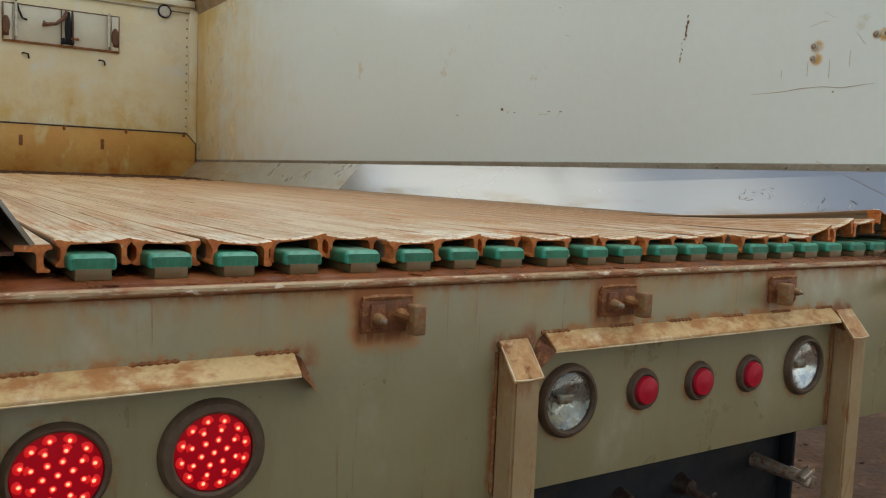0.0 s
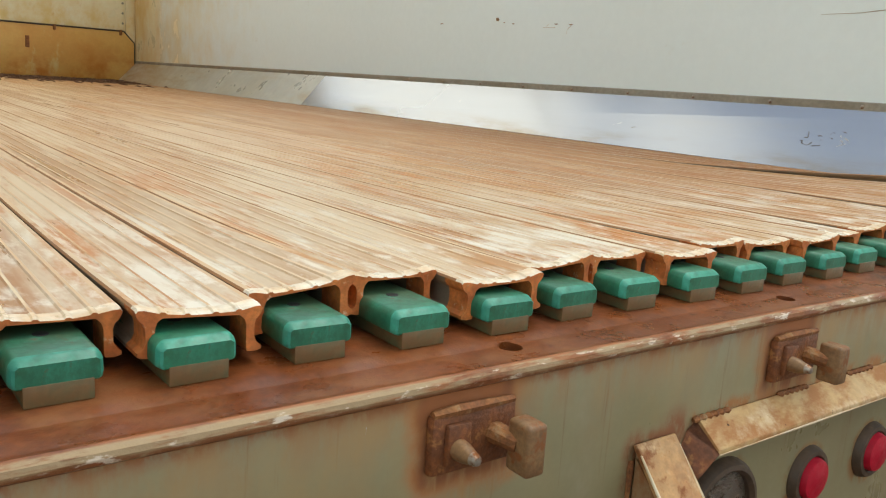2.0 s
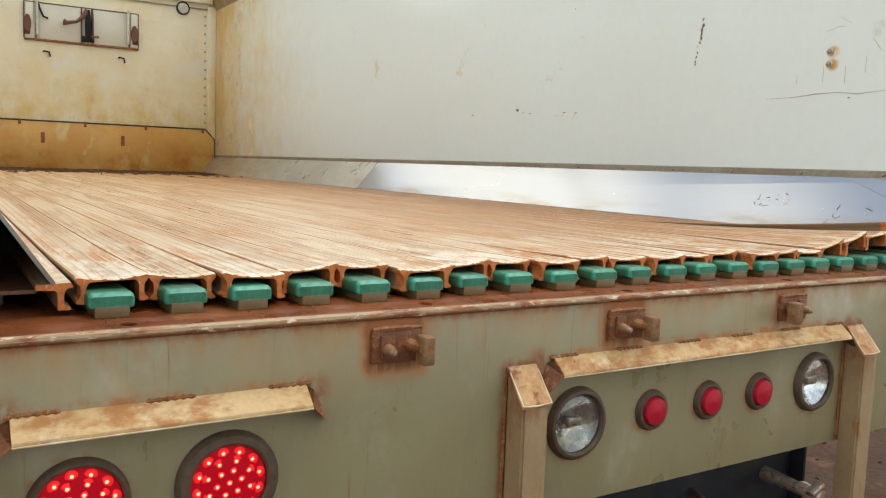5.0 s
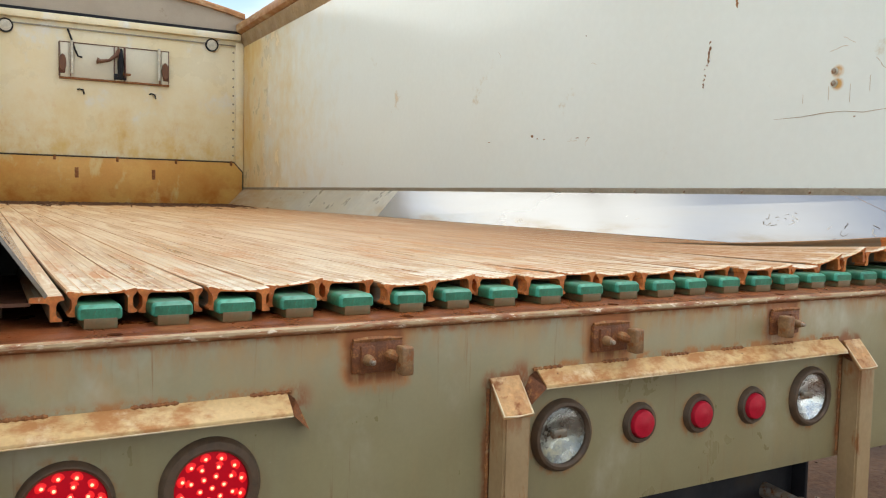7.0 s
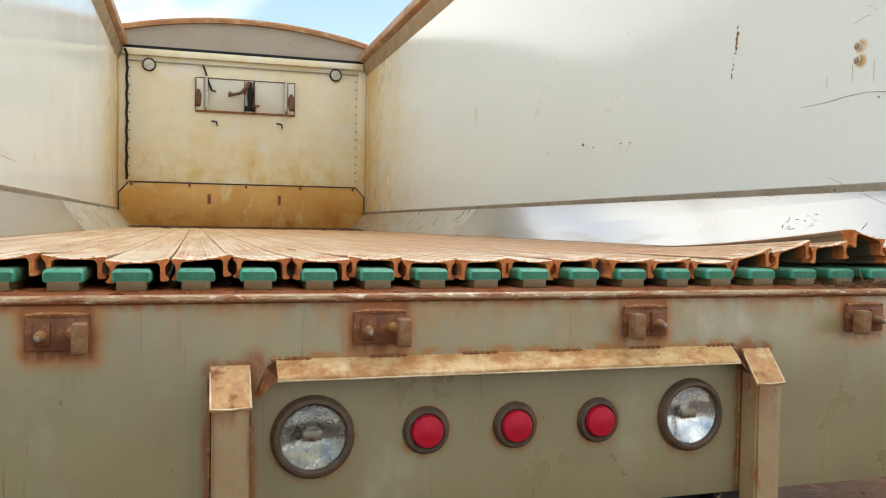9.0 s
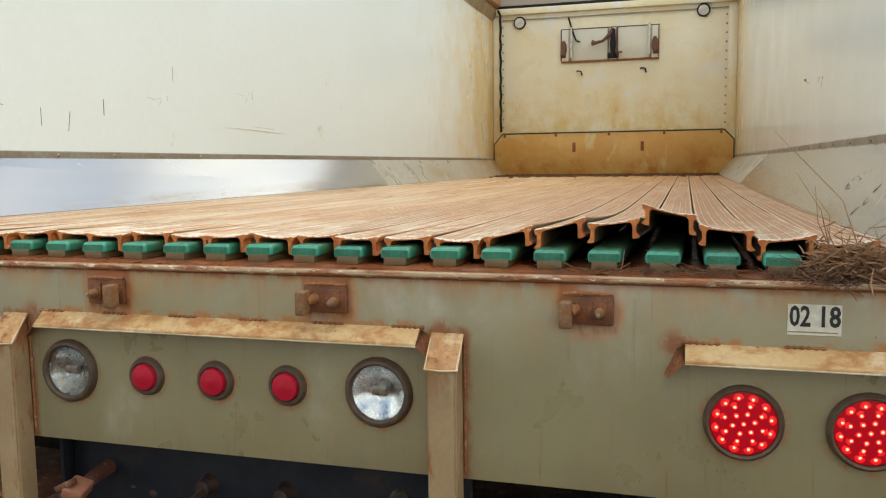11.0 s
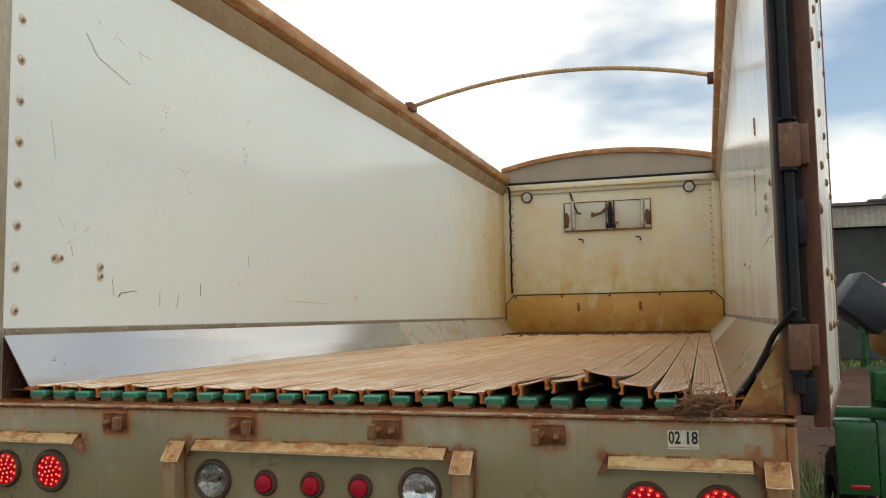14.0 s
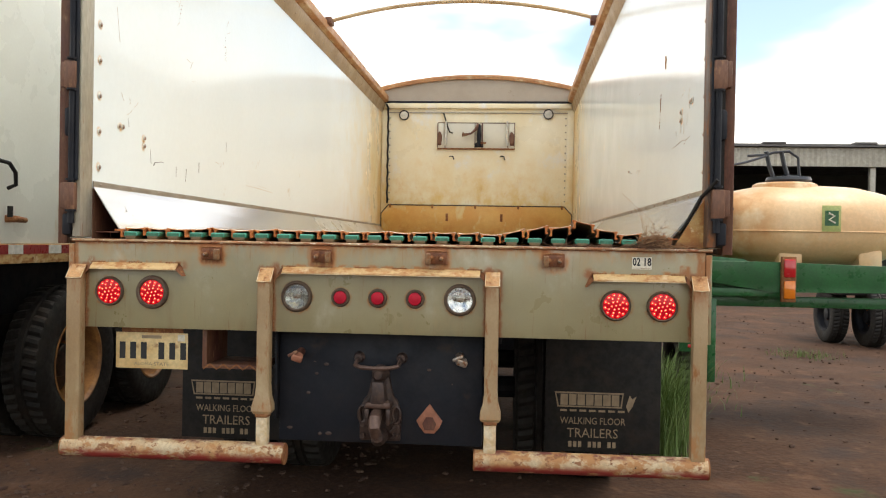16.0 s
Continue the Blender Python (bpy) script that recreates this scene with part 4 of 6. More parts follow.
def floor_slat(k):
    w = PITCH - (0.0018 if k < 11 else 0.0042)
    cx = X0 + PITCH * (k + 0.5)
    tip = TIPS.get(k, (0.108, 0.114, 0.090)[k % 3]) + r_slat.uniform(-0.006, 0.006)
    la, lb = LIFT.get(k, (r_slat.uniform(-0.001, 0.006), r_slat.uniform(-0.001, 0.006)))
    reach = 1.25 if k > 16 else 0.45
    skew = r_slat.uniform(-0.004, 0.004)
    bm, rings = bmesh.new(), []
    stations = [0, 0.005, 0.014, 0.03, 0.06, 0.11, 0.18, 0.28, 0.42, 0.6, 0.85, 1.2, 2.0, 3.5, 5.5, FRONT - 0.045 - tip]
    prof = slat_profile(w)
    for s in stations:
        y = tip + s
        f = max(0.0, 1 - s / reach) ** 2
        ring = []
        for u, z in prof:
            t = u / w + 0.5
            lift = (la * (1 - t) + lb * t) * f + 0.0015 * max(0.0, 1 - s / 1.6)
            wear = (-0.0006 * noise.noise((u * 60, k, 0)) - (0.0016 if z > -0.0045 else 0)) if s == 0 else 0
            cup = 0.0032 * (2 * t - 1) ** 2 * math.exp(-s / 0.35) if z > -0.0065 else 0
            jag = (0.0013 * noise.noise((u * 45, k * 3.1, 2)) + skew * (2 * t - 1)) if s == 0 else 0
            ring.append(bm.verts.new((cx + u + 0.0012 * noise.noise((y * 0.9, k, 5)), y + jag, FLOOR + z + lift + cup + wear)))
        rings.append(ring)
    n = len(prof)
    for A, B in zip(rings, rings[1:]):
        for j in range(n):
            f = bm.faces.new((A[j], B[j], B[(j + 1) % n], A[(j + 1) % n]))
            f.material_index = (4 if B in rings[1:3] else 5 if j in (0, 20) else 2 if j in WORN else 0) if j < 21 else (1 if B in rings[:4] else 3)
    cap = bm.faces.new(rings[0])
    cap.material_index = 1
    bm.faces.new(rings[-1][::-1])
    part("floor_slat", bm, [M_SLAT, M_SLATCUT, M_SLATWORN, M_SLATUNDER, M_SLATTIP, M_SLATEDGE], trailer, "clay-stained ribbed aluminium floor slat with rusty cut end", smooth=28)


for k in range(N_SLATS):
    floor_slat(k)
def edge_section(x, out):
    """Section of the edge rail: a flange that reaches under the kick plate, and a web with a toe; out is the side of the wall."""
    q = [(-0.0020, -0.004), (0.0, -0.0002), (0.0, 0.0), (0.0, 0.0), (0.040, -0.0012), (0.0415, -0.003), (0.0415, -0.0085), (0.0200, -0.0095), (0.0165, -0.0125), (0.0160, -0.0355), (0.0015, -0.0355), (0.0005, -0.0325), (0.0070, -0.0295), (0.0085, -0.0250), (0.0085, -0.0145), (0.0060, -0.0085), (0.0020, -0.0065), (-0.0015, -0.0065)]
    return [(x + out * u, FLOOR + z) for u, z in q[:2] + q[3:]]


for x, out in ((-1.1115, -1), (1.1585, 1)):
    rail = part("edge_rail", prism(edge_section(x, out), "y", 0.104, FRONT - 0.05), M_SLAT, trailer, "narrow clay-stained edge rail of the floor")
    part("rail_end", prism(edge_section(x, out), "y", 0.1012, 0.1035), M_SLATCUT, rail, "rust-orange cut end")

# green bearing blocks
bm = prism([(-0.0215, 0.0), (0.0215, 0.0), (0.0215, 0.0145), (-0.0215, 0.0145)], "y", -0.0006, 0.40, 0.0008)
foot_mesh = solid("block_foot", bm, M_BLOCKCUT)
sect = [(-0.0275, 0.0125), (0.0275, 0.0125), (0.0290, 0.0155), (0.0285, 0.0275), (0.0245, 0.0325), (-0.0245, 0.0325), (-0.0285, 0.0275), (-0.0290, 0.0155)]
bm = bmesh.new()
tipring = [bm.verts.new((u * 0.93, 0.0, min(z, 0.0278))) for u, z in sect]
ring2 = [bm.verts.new((u, 0.0062, z)) for u, z in sect]
ring3 = [bm.verts.new((u, 0.40, z)) for u, z in sect]
for A, B in ((tipring, ring2), (ring2, ring3)):
    for j in range(8):
        bm.faces.new((A[j], A[(j + 1) % 8], B[(j + 1) % 8], B[j]))
bm.faces.new(tipring)
bm.faces.new(ring3)
bmesh.ops.bevel(bm, geom=bm.edges[:], offset=0.0014, segments=1, affect="EDGES")
bm.normal_update()
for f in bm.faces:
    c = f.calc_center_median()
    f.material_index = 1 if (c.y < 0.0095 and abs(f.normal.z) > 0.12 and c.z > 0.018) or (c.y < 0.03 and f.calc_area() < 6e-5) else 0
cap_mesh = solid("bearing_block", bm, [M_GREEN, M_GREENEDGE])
dot_mesh = solid("block_screw", lathe([(0.0, 0.0004), (0.0052, 0.0004), (0.0056, 0.0), (0.0056, -0.004)], "z", 14), M_INK)
r_blk = rng(5)
for k in range(N_SLATS):
    x = X_BLOCKS + 0.0942 * (k + 0.5)
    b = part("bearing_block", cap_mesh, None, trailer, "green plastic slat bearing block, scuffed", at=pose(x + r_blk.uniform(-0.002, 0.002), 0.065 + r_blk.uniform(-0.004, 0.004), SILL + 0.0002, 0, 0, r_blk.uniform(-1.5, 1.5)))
    part("block_foot", foot_mesh, None, b, "brown lower edge")
    part("block_screw", dot_mesh, None, b, at=(0, 0.050, 0.0326))

# ---- brackets on the sill ----
for i, (x, _, z) in enumerate(BRACKETS):
    side = 1 if i < 2 else -1
    plate = part("latch_bracket", box(-0.052, 0.052, -0.010, 0.001, -0.030, 0.030, 0.004), M_RUSTPLATE, trailer, "rusty bolted latch bracket with pin and block", at=Matrix.Translation((x, -0.001, z)) @ Matrix.Diagonal((0.80, 0.95, 0.82, 1)))
    pin = part("pin", lathe([(0.0056, -0.0365), (0.0068, -0.034), (0.0100, -0.024), (0.0115, -0.009)], "y", 14), M_CAST, plate, "tapered brown steel pin", at=(-0.025 * side, 0, -0.003))
    part("pin_tip", lathe([(0.0, -0.0420), (0.0044, -0.0408), (0.0064, -0.0365), (0.0068, -0.0335)], "y", 14), M_STEEL, pin, "bare bright tip")
    part("pin_base", box(-0.014, 0.014, -0.016, -0.008, -0.020, 0.022, 0.003), M_RUSTPLATE, plate, at=(-0.024 * side, 0, 0))
    arm = part("stop_arm", tube([(0.024 * side, -0.006, 0.002), (0.034 * side, -0.032, -0.002)], [0.012, 0.010], 10), M_RUST, plate)
    blk = part("stop_block", box(-0.0125, 0.0125, -0.050, -0.022, -0.0265, 0.0265, 0.0045, 3), M_CAST, plate, "worn cast stop block", at=(0.040 * side, 0, -0.004))
    for j in range(4):
        part("cast_mark", box(-0.004, 0.003, -0.0466, -0.0458, -0.019 + 0.010 * j, -0.0145 + 0.010 * j, 0.0004), M_RUSTPLATE, blk)
    part("weld_blob", tube([(-0.05, -0.006, 0.031), (-0.02, -0.008, 0.033), (0.02, -0.008, 0.0325), (0.05, -0.006, 0.031)], [0.004, 0.006, 0.005, 0.004], 6), M_RUST, plate)

# ---- bars over the lamps ----
for a, b, z in ((-1.192, -0.828, 1.2595), (-0.388, 0.412, 1.2555), (0.855, 1.207, 1.251)):
    lip = part("lamp_guard", prism([(-0.0005, z - 0.006), (-0.0005, z + 0.001), (-0.004, z + 0.003), (-0.032, z - 0.020), (-0.033, z - 0.026), (-0.028, z - 0.025)], "x", a, b, 0.001), M_TANRUST, trailer, "sloped tan lamp guard bar welded to the sill")
    for e, s in ((a, -1), (b, 1)):
        bm = bmesh.new()
        q = [(e, -0.001, z), (e, -0.033, z - 0.024), (e + s * 0.026, -0.028, z - 0.050), (e + s * 0.032, -0.001, z - 0.050), (e + s * 0.013, -0.001, z - 0.008)]
        vs = [bm.verts.new(p) for p in q]
        f = bm.faces.new(vs)
        bmesh.ops.solidify(bm, geom=[f], thickness=0.004)
        part("bent_end", bm, M_RUSTPLATE, lip, "rusty end bent down")
    # thin cream tube paints the highlight along the guard's lower lip
    part("guard_edge", tube([(a + (b - a) * k / 14, -0.0318, z - 0.0255) for k in range(15)], [0.0016 + 0.0005 * noise.noise((k * 1.3, a, 0)) for k in range(15)], 6), M_LIPEDGE, lip, "pale lower edge, a painted highlight")
    n_w = 3 if b - a < 0.6 else 6
    for k in range(n_w):
        c = a + (b - a) * (k + 0.15) / (n_w - 0.7)
        q = [(c - 0.03 + 0.005 * j, -0.003 - 0.001 * (j % 2), z + 0.002 + 0.001 * (j % 2)) for j in range(13)]
        part("weld", tube(q, [0.0028 + 0.0013 * (j % 2) for j in range(13)], 6), M_RUST, lip, "lumpy rusty weld")

# ---- lamps ----
led_spots = [(0.0, 0.0)]
for count, rad in ((6, 0.0165), (8, 0.0295), (12, 0.0415)):
    led_spots += [(rad * math.cos(2 * math.pi * (j + 0.35 * (count == 8)) / count + 0.2), rad * math.sin(2 * math.pi * (j + 0.35 * (count == 8)) / count + 0.2)) for j in range(count)]
led_mesh = solid("led", lathe([(0.0, -0.0016), (0.0016, -0.0012), (0.0024, 0.0)], "y", 8), M_LED)
haze_mesh = solid("led_haze", lathe([(0.0, -0.0005), (0.0066, -0.0003), (0.0080, 0.0)], "y", 14), M_LEDHAZE)
halo_mesh = solid("led_halo", lathe([(0.0, -0.0008), (0.0036, -0.0004), (0.0042, 0.0)], "y", 12), M_LEDGLOW)
for x, z, ring_r in ((-1.119, 1.1415, 0.060), (-0.936, 1.1410, 0.0685), (0.945, 1.1300, 0.060), (1.125, 1.1295, 0.060)):
    lamp = part("tail_lamp", lathe([(0.0515, -0.012), (0.055, -0.0145), (ring_r - 0.004, -0.0135), (ring_r, -0.008), (ring_r + 0.001, 0.0), (0.0515, 0.0)], "y", 40, closed=True), M_GROMMET, trailer, "lit round red LED tail lamp in a rubber ring", at=(x, -0.0005, z))
    part("lens", lathe([(0.0, -0.0105), (0.03, -0.0098), (0.050, -0.0075), (0.0514, -0.004), (0.0514, -0.001)], "y", 40), M_LEDLENS, lamp, "deep red lens")
    for u, v in led_spots:
        d = math.hypot(u, v)
        dot = part("led", led_mesh, None, lamp, at=(u, -0.0108 + 0.9 * d * d, v))
        part("led_halo", halo_mesh, None, lamp, at=(u, -0.0103 + 0.9 * d * d, v))
        part("led_haze", haze_mesh, None, lamp, at=(u, -0.0099 + 0.9 * d * d, v))
for x in (-0.151, 0.001, 0.152):
    lamp = part("marker_lamp", lathe([(0.0260, -0.007), (0.0290, -0.0105), (0.0345, -0.010), (0.0375, -0.005), (0.0388, 0.0), (0.0260, 0.0)], "y", 32, closed=True), M_GROMMET, trailer, "small round red marker lamp in a rubber ring", at=(x, -0.0005, 1.137))
    part("lens", lathe([(0.0, -0.0190), (0.010, -0.0188), (0.0115, -0.0180), (0.0205, -0.0178), (0.0242, -0.0165), (0.0262, -0.011), (0.0262, 0.0)], "y", 32), M_REDLENS, lamp, "matt red domed lens")
for x in (-0.331, 0.332):
    lamp = part("reversing_lamp", lathe([(0.050, -0.009), (0.054, -0.0135), (0.059, -0.0125), (0.0635, -0.006), (0.0645, 0.0), (0.050, 0.0)], "y", 40, closed=True), M_GROMMET, trailer, "round clear reversing lamp in a dark rubber ring", at=(x, -0.0005, 1.137))
    bowl = [(0.0, 0.017), (0.006, 0.017), (0.010, 0.018)] + [(0.012 + 0.038 * k / 10, 0.018 - 0.020 * (k / 10) ** 1.6) for k in range(11)]
    part("reflector", lathe(bowl, "y", 40), M_DUSTCHROME if x < 0 else M_CHROME, lamp, "dusty silvered bowl reflector" if x < 0 else "bright silvered bowl reflector")
    part("bulb_shield", box(-0.015, 0.015, 0.000, 0.012, -0.007, 0.009, 0.003), M_STEEL, lamp, "dull steel bulb shield")
    part("glass", lathe([(0.0, -0.011), (0.025, -0.0098), (0.045, -0.0065), (0.0505, -0.004), (0.0505, -0.002), (0.045, -0.0045), (0.025, -0.0078), (0.0, -0.009)], "y", 40), M_GLASS, lamp, "clear glass").visible_shadow = False

# registration sticker
st = part("inspection_sticker", box(1.005, 1.081, -0.0012, -0.0002, 1.274, 1.3215), M_STICKER, trailer, "white date sticker with black figures")
words("02", 0.044, 1.0225, 1.3015, -0.0016, M_INK, st, width=0.030, thick=0.0003, bold=0.0011)
words("18", 0.044, 1.0635, 1.3015, -0.0016, M_INK, st, width=0.027, thick=0.0003, bold=0.0011)
part("fine_print", box(1.006, 1.076, -0.0016, -0.001, 1.2775, 1.2795), M_PRINT, st)

# ---- underride posts and bars ----
def post_cap(x0, x1, z):
    return prism([(-0.001, z), (-0.006, z + 0.003), (-0.050, z - 0.050), (-0.050, z - 0.057), (-0.046, z - 0.056)], "x", x0 - 0.003, x1 + 0.003, 0.0015)


for x0, x1, kinked in ((-1.281, -1.222, False), (-0.481, -0.429, True), (0.436, 0.488, True), (1.236, 1.290, False)):
    z_cap, y_f = 1.249, -0.048
    if kinked:
        bm = bmesh.new()
        rows = []
        for z, e, yo in ((1.20, 0.0, 0.0), (0.78, 0.0, 0.0), (0.735, 0.004, -0.004), (0.700, 0.014, -0.010), (0.676, 0.015, -0.012), (0.664, 0.006, -0.006)):
            rows.append([bm.verts.new(p) for p in ((x0 - e, y_f + yo, z), (x1 + e, y_f + yo, z), (x1 + e, -0.001, z + (0.045 if z > 1 else 0)), (x0 - e, -0.001, z + (0.045 if z > 1 else 0)))])
        for A, B in zip(rows, rows[1:]):
            for j in range(4):
                bm.faces.new((A[j], A[(j + 1) % 4], B[(j + 1) % 4], B[j]))
        bm.faces.new(rows[0])
        bm.faces.new(rows[-1])
        bmesh.ops.bevel(bm, geom=[e for e in bm.edges if abs(e.verts[0].co.z - e.verts[1].co.z) > 0.02], offset=0.004, segments=2, affect="EDGES")
        p = part("guard_post", bm, M_POST, trailer, "tan-painted steel underride post, kinked near the foot")
        part("post_foot", box(x0 + 0.001, x1 - 0.003, y_f + 0.002, -0.006, 0.52, 0.662, 0.006), M_LIPEDGE, p, "narrow pale cream lower leg")
        part("knuckle", box(x0 - 0.001, x1 + 0.001, y_f - 0.008, -0.004, 0.650, 0.668, 0.006), M_RUST, p, "worn bolted joint")
        part("inner_web", box(x0 + (0.042 if x0 < 0 else 0.0), x1 - (0.0 if x0 < 0 else 0.042), 0.073, 0.22, 0.62, 0.990, 0.002), M_BLACKPAINT, p)
    else:
        p = part("guard_post", prism([(-0.001, 0.515), (-0.001, z_cap - 0.003), (y_f, z_cap - 0.052), (y_f, 0.515)], "x", x0, x1, 0.004), M_POST, trailer, "tan-painted steel underride post")
    cap = part("post_cap", post_cap(x0, x1, z_cap), M_CAPRUST, p, "sloped rusty cap")
    q = [(x0 - 0.002, -0.012, z_cap - 0.006), (x0 - 0.002, -0.050, z_cap - 0.052), ((x0 + x1) / 2, -0.0512, z_cap - 0.0535), (x1 + 0.002, -0.050, z_cap - 0.052), (x1 + 0.002, -0.012, z_cap - 0.006)]
    part("cap_edge", tube(q, [0.0012, 0.0022, 0.0018, 0.0024, 0.0012], 6), M_LIPEDGE, cap, "edge worn to pale bare metal")
    for xe in (x0 - 0.003, x1 + 0.003):
        q = [(xe, -0.0015, 1.005 + 0.012 * j) for j in range(20)]
        part("weld_seam", tube(q, [0.003 + 0.0012 * noise.noise((j * 0.8, xe * 9, 0)) for j in range(20)], 6), M_RUST, p, "lumpy rusty weld")
for x0, x1, z0, z1 in ((-1.296, -0.364, 0.500, 0.503), (0.400, 1.305, 0.506, 0.506)):
    bar = part("underride_bar", tube([(x0 + (x1 - x0) * k / 12, -0.022, z0 + (z1 - z0) * k / 12 + 0.002 * noise.noise((k, 0, 0))) for k in range(13)], 0.042, 24), M_BARPAINT, trailer, "round underride bar with peeling cream and red paint")
    for xe in (x0, x1):
        part("bar_end", lathe([(0.0, -0.001), (0.030, -0.001), (0.036, 0.0), (0.0425, 0.0), (0.043, 0.006), (0.0425, 0.006)], "x", 24), M_RUST, bar, "open rusty pipe end", at=Matrix.Translation((xe + (-0.0015 if xe == x0 else 0.0015), -0.022, z0)) @ (Matrix.Identity(4) if xe == x0 else pose(0, 0, 0, 0, 0, 180)))
# ---- under the sill ----
plate = part("number_plate", box(-1.112, -0.802, 0.045, 0.0475, 0.818, 0.968, 0.001), M_CREAM, trailer, "aged cream number plate with dark characters")
for x in (-1.083, -1.037, -0.991, -0.915, -0.868, -0.821):
    part("plate_bar", box(x - 0.0125, x + 0.0125, 0.0435, 0.0452, 0.858, 0.928), M_INK, plate)
words("ALOHA STATE", 0.020, -0.957, 0.837, 0.0443, M_PRINT, plate, width=0.15, thick=0.0004)
part("plate_heading", box(-1.0, -0.915, 0.0438, 0.0452, 0.944, 0.957), M_PRINT, plate)
part("plate_sticker", box(-0.845, -0.815, 0.0436, 0.0452, 0.935, 0.962), M_STICKER, plate)
part("plate_holder", box(-1.09, -0.825, 0.048, 0.056, 0.84, 0.99, 0.003), M_RUST, trailer, "rusty plate holder")
for a in (box(-0.742, -0.722, 0.05, 0.30, 0.832, 0.990, 0.002), box(-0.742, -0.476, 0.05, 0.30, 0.826, 0.842, 0.002)):
    part("step_frame", a, M_RUSTRED, trailer, "dark rusty step frame")
for k in range(9):
    x = -0.735 + 0.028 * k
    part("step_grating", box(-0.018, 0.018, 0.046, 0.052, -0.0025, 0.0025), M_RUST, trailer, at=pose(x + 0.014, 0, 0.834, 0, 35 if k % 2 else -35, 0))

panel = part("coupling_panel", box(-0.425, 0.425, 0.10, 0.112, 0.528, 1.003, 0.003), M_BLACKPAINT, trailer, "dusty black coupling panel")
part("panel_return", box(-0.425, 0.425, 0.113, 0.40, 0.528, 0.545, 0.002), M_BLACKPAINT, panel)
pts = [(-0.088, 0.10, 0.885), (-0.088, 0.03, 0.872), (-0.085, -0.01, 0.866), (-0.06, -0.035, 0.862), (0.0, -0.042, 0.860), (0.06, -0.035, 0.862), (0.088, -0.01, 0.866), (0.09, 0.03, 0.874), (0.09, 0.10, 0.885)]
ring = part("grab_ring", tube(pts, 0.0085, 10), M_HOOKWORN, panel, "rusty half-round tow handle")
for x in (-0.088, 0.09):
    part("handle_boss", lathe([(0.0, -0.03), (0.016, -0.03), (0.020, -0.01), (0.024, 0.0)], "y", 14), M_GREASE, ring, at=(x, 0.10, 0.885))
for x, m_g, lab in ((-0.335, M_RUSTRED, "rusty red air coupling"), (0.330, M_STEEL, "bare grey air coupling")):
    g = part("air_coupling", tube([(x, 0.10, 0.90), (x + 0.004, 0.05, 0.897), (x + 0.01, 0.0, 0.892)], [0.018, 0.015, 0.013], 12), m_g, panel, lab)
    part("coupling_head", box(-0.022, 0.022, -0.028, 0.028, -0.013, 0.015, 0.007), M_ORANGEPLACARD if x < 0 else M_STEEL, g, at=pose(x + 0.012, -0.012, 0.892, 12, 20, 15))
    part("coupling_lug", box(-0.030, 0.012, -0.012, 0.010, -0.006, 0.006, 0.003), M_RUSTRED if x < 0 else M_STEEL, g, at=pose(x + 0.008, -0.028, 0.912, 0, -25, 0))
hook = part("pintle_hook", prism([(-0.078, 0.545), (0.090, 0.545), (0.094, 0.66), (0.074, 0.715), (0.048, 0.745), (0.040, 0.83), (0.022, 0.852), (-0.010, 0.852), (-0.028, 0.83), (-0.036, 0.745), (-0.062, 0.715), (-0.082, 0.66)], "y", 0.075, 0.099, 0.006), M_GREASE, panel, "greasy rusted pintle hook")
part("hook_knob", lathe([(0.0, -0.075), (0.016, -0.073), (0.026, -0.060), (0.030, -0.035), (0.036, 0.0)], "y", 18), M_GREASE, hook, at=(0.006, 0.075, 0.825))
part("hook_neck", prism([(-0.028, 0.70), (0.040, 0.70), (0.030, 0.80), (-0.018, 0.80)], "y", 0.0, 0.075, 0.010), M_GREASE, hook, "wedge-shaped latch neck")
part("hook_yoke", box(-0.046, 0.058, 0.0, 0.075, 0.690, 0.716, 0.008), M_HOOKWORN, hook, "worn yoke")
for x in (-0.046, 0.040):
    part("yoke_arm", box(x, x + 0.018, 0.0, 0.075, 0.625, 0.690, 0.006), M_GREASE, hook)
part("hook_jaw", tube([(0.002, 0.07, 0.668), (0.002, 0.0, 0.666), (0.004, -0.045, 0.655), (0.006, -0.062, 0.628), (0.008, -0.05, 0.600), (0.010, -0.01, 0.588)], [0.022, 0.024, 0.026, 0.024, 0.022, 0.020], 14), M_HOOKWORN, hook, "polished curved jaw")
part("hook_horn", tube([(0.010, 0.07, 0.568), (0.012, 0.0, 0.570), (0.014, -0.04, 0.585), (0.016, -0.05, 0.615)], [0.034, 0.030, 0.024, 0.014], 12), M_GREASE, hook)
for x in (-0.064, 0.076):
    part("side_loop", tube([(x + 0.016 * math.cos(2 * math.pi * k / 14), 0.062, 0.655 + 0.034 * math.sin(2 * math.pi * k / 14)) for k in range(14)], 0.007, 8, closed=True), M_GREASE, hook, "iron side loop")
    for z in (0.565, 0.612):
        part("hook_bolt", lathe([(0.0, -0.016), (0.011, -0.016), (0.013, 0.0)], "y", 6), M_GREASE, hook, at=(x, 0.075, z))
part("hook_chain", tube([(0.062 + 0.008 * math.sin(k * 2.1), 0.055 + 0.006 * math.cos(k * 2.1), 0.64 - 0.010 * k) for k in range(9)], 0.006, 6), M_GREASE, hook)
plc = part("placard_holder", prism([(0.155, 0.630), (0.182, 0.664), (0.209, 0.700), (0.236, 0.664), (0.262, 0.630), (0.252, 0.604), (0.230, 0.578), (0.190, 0.578), (0.168, 0.604)], "y", 0.092, 0.099, 0.001), M_ORANGEPLACARD, panel, "faded orange diamond placard holder")
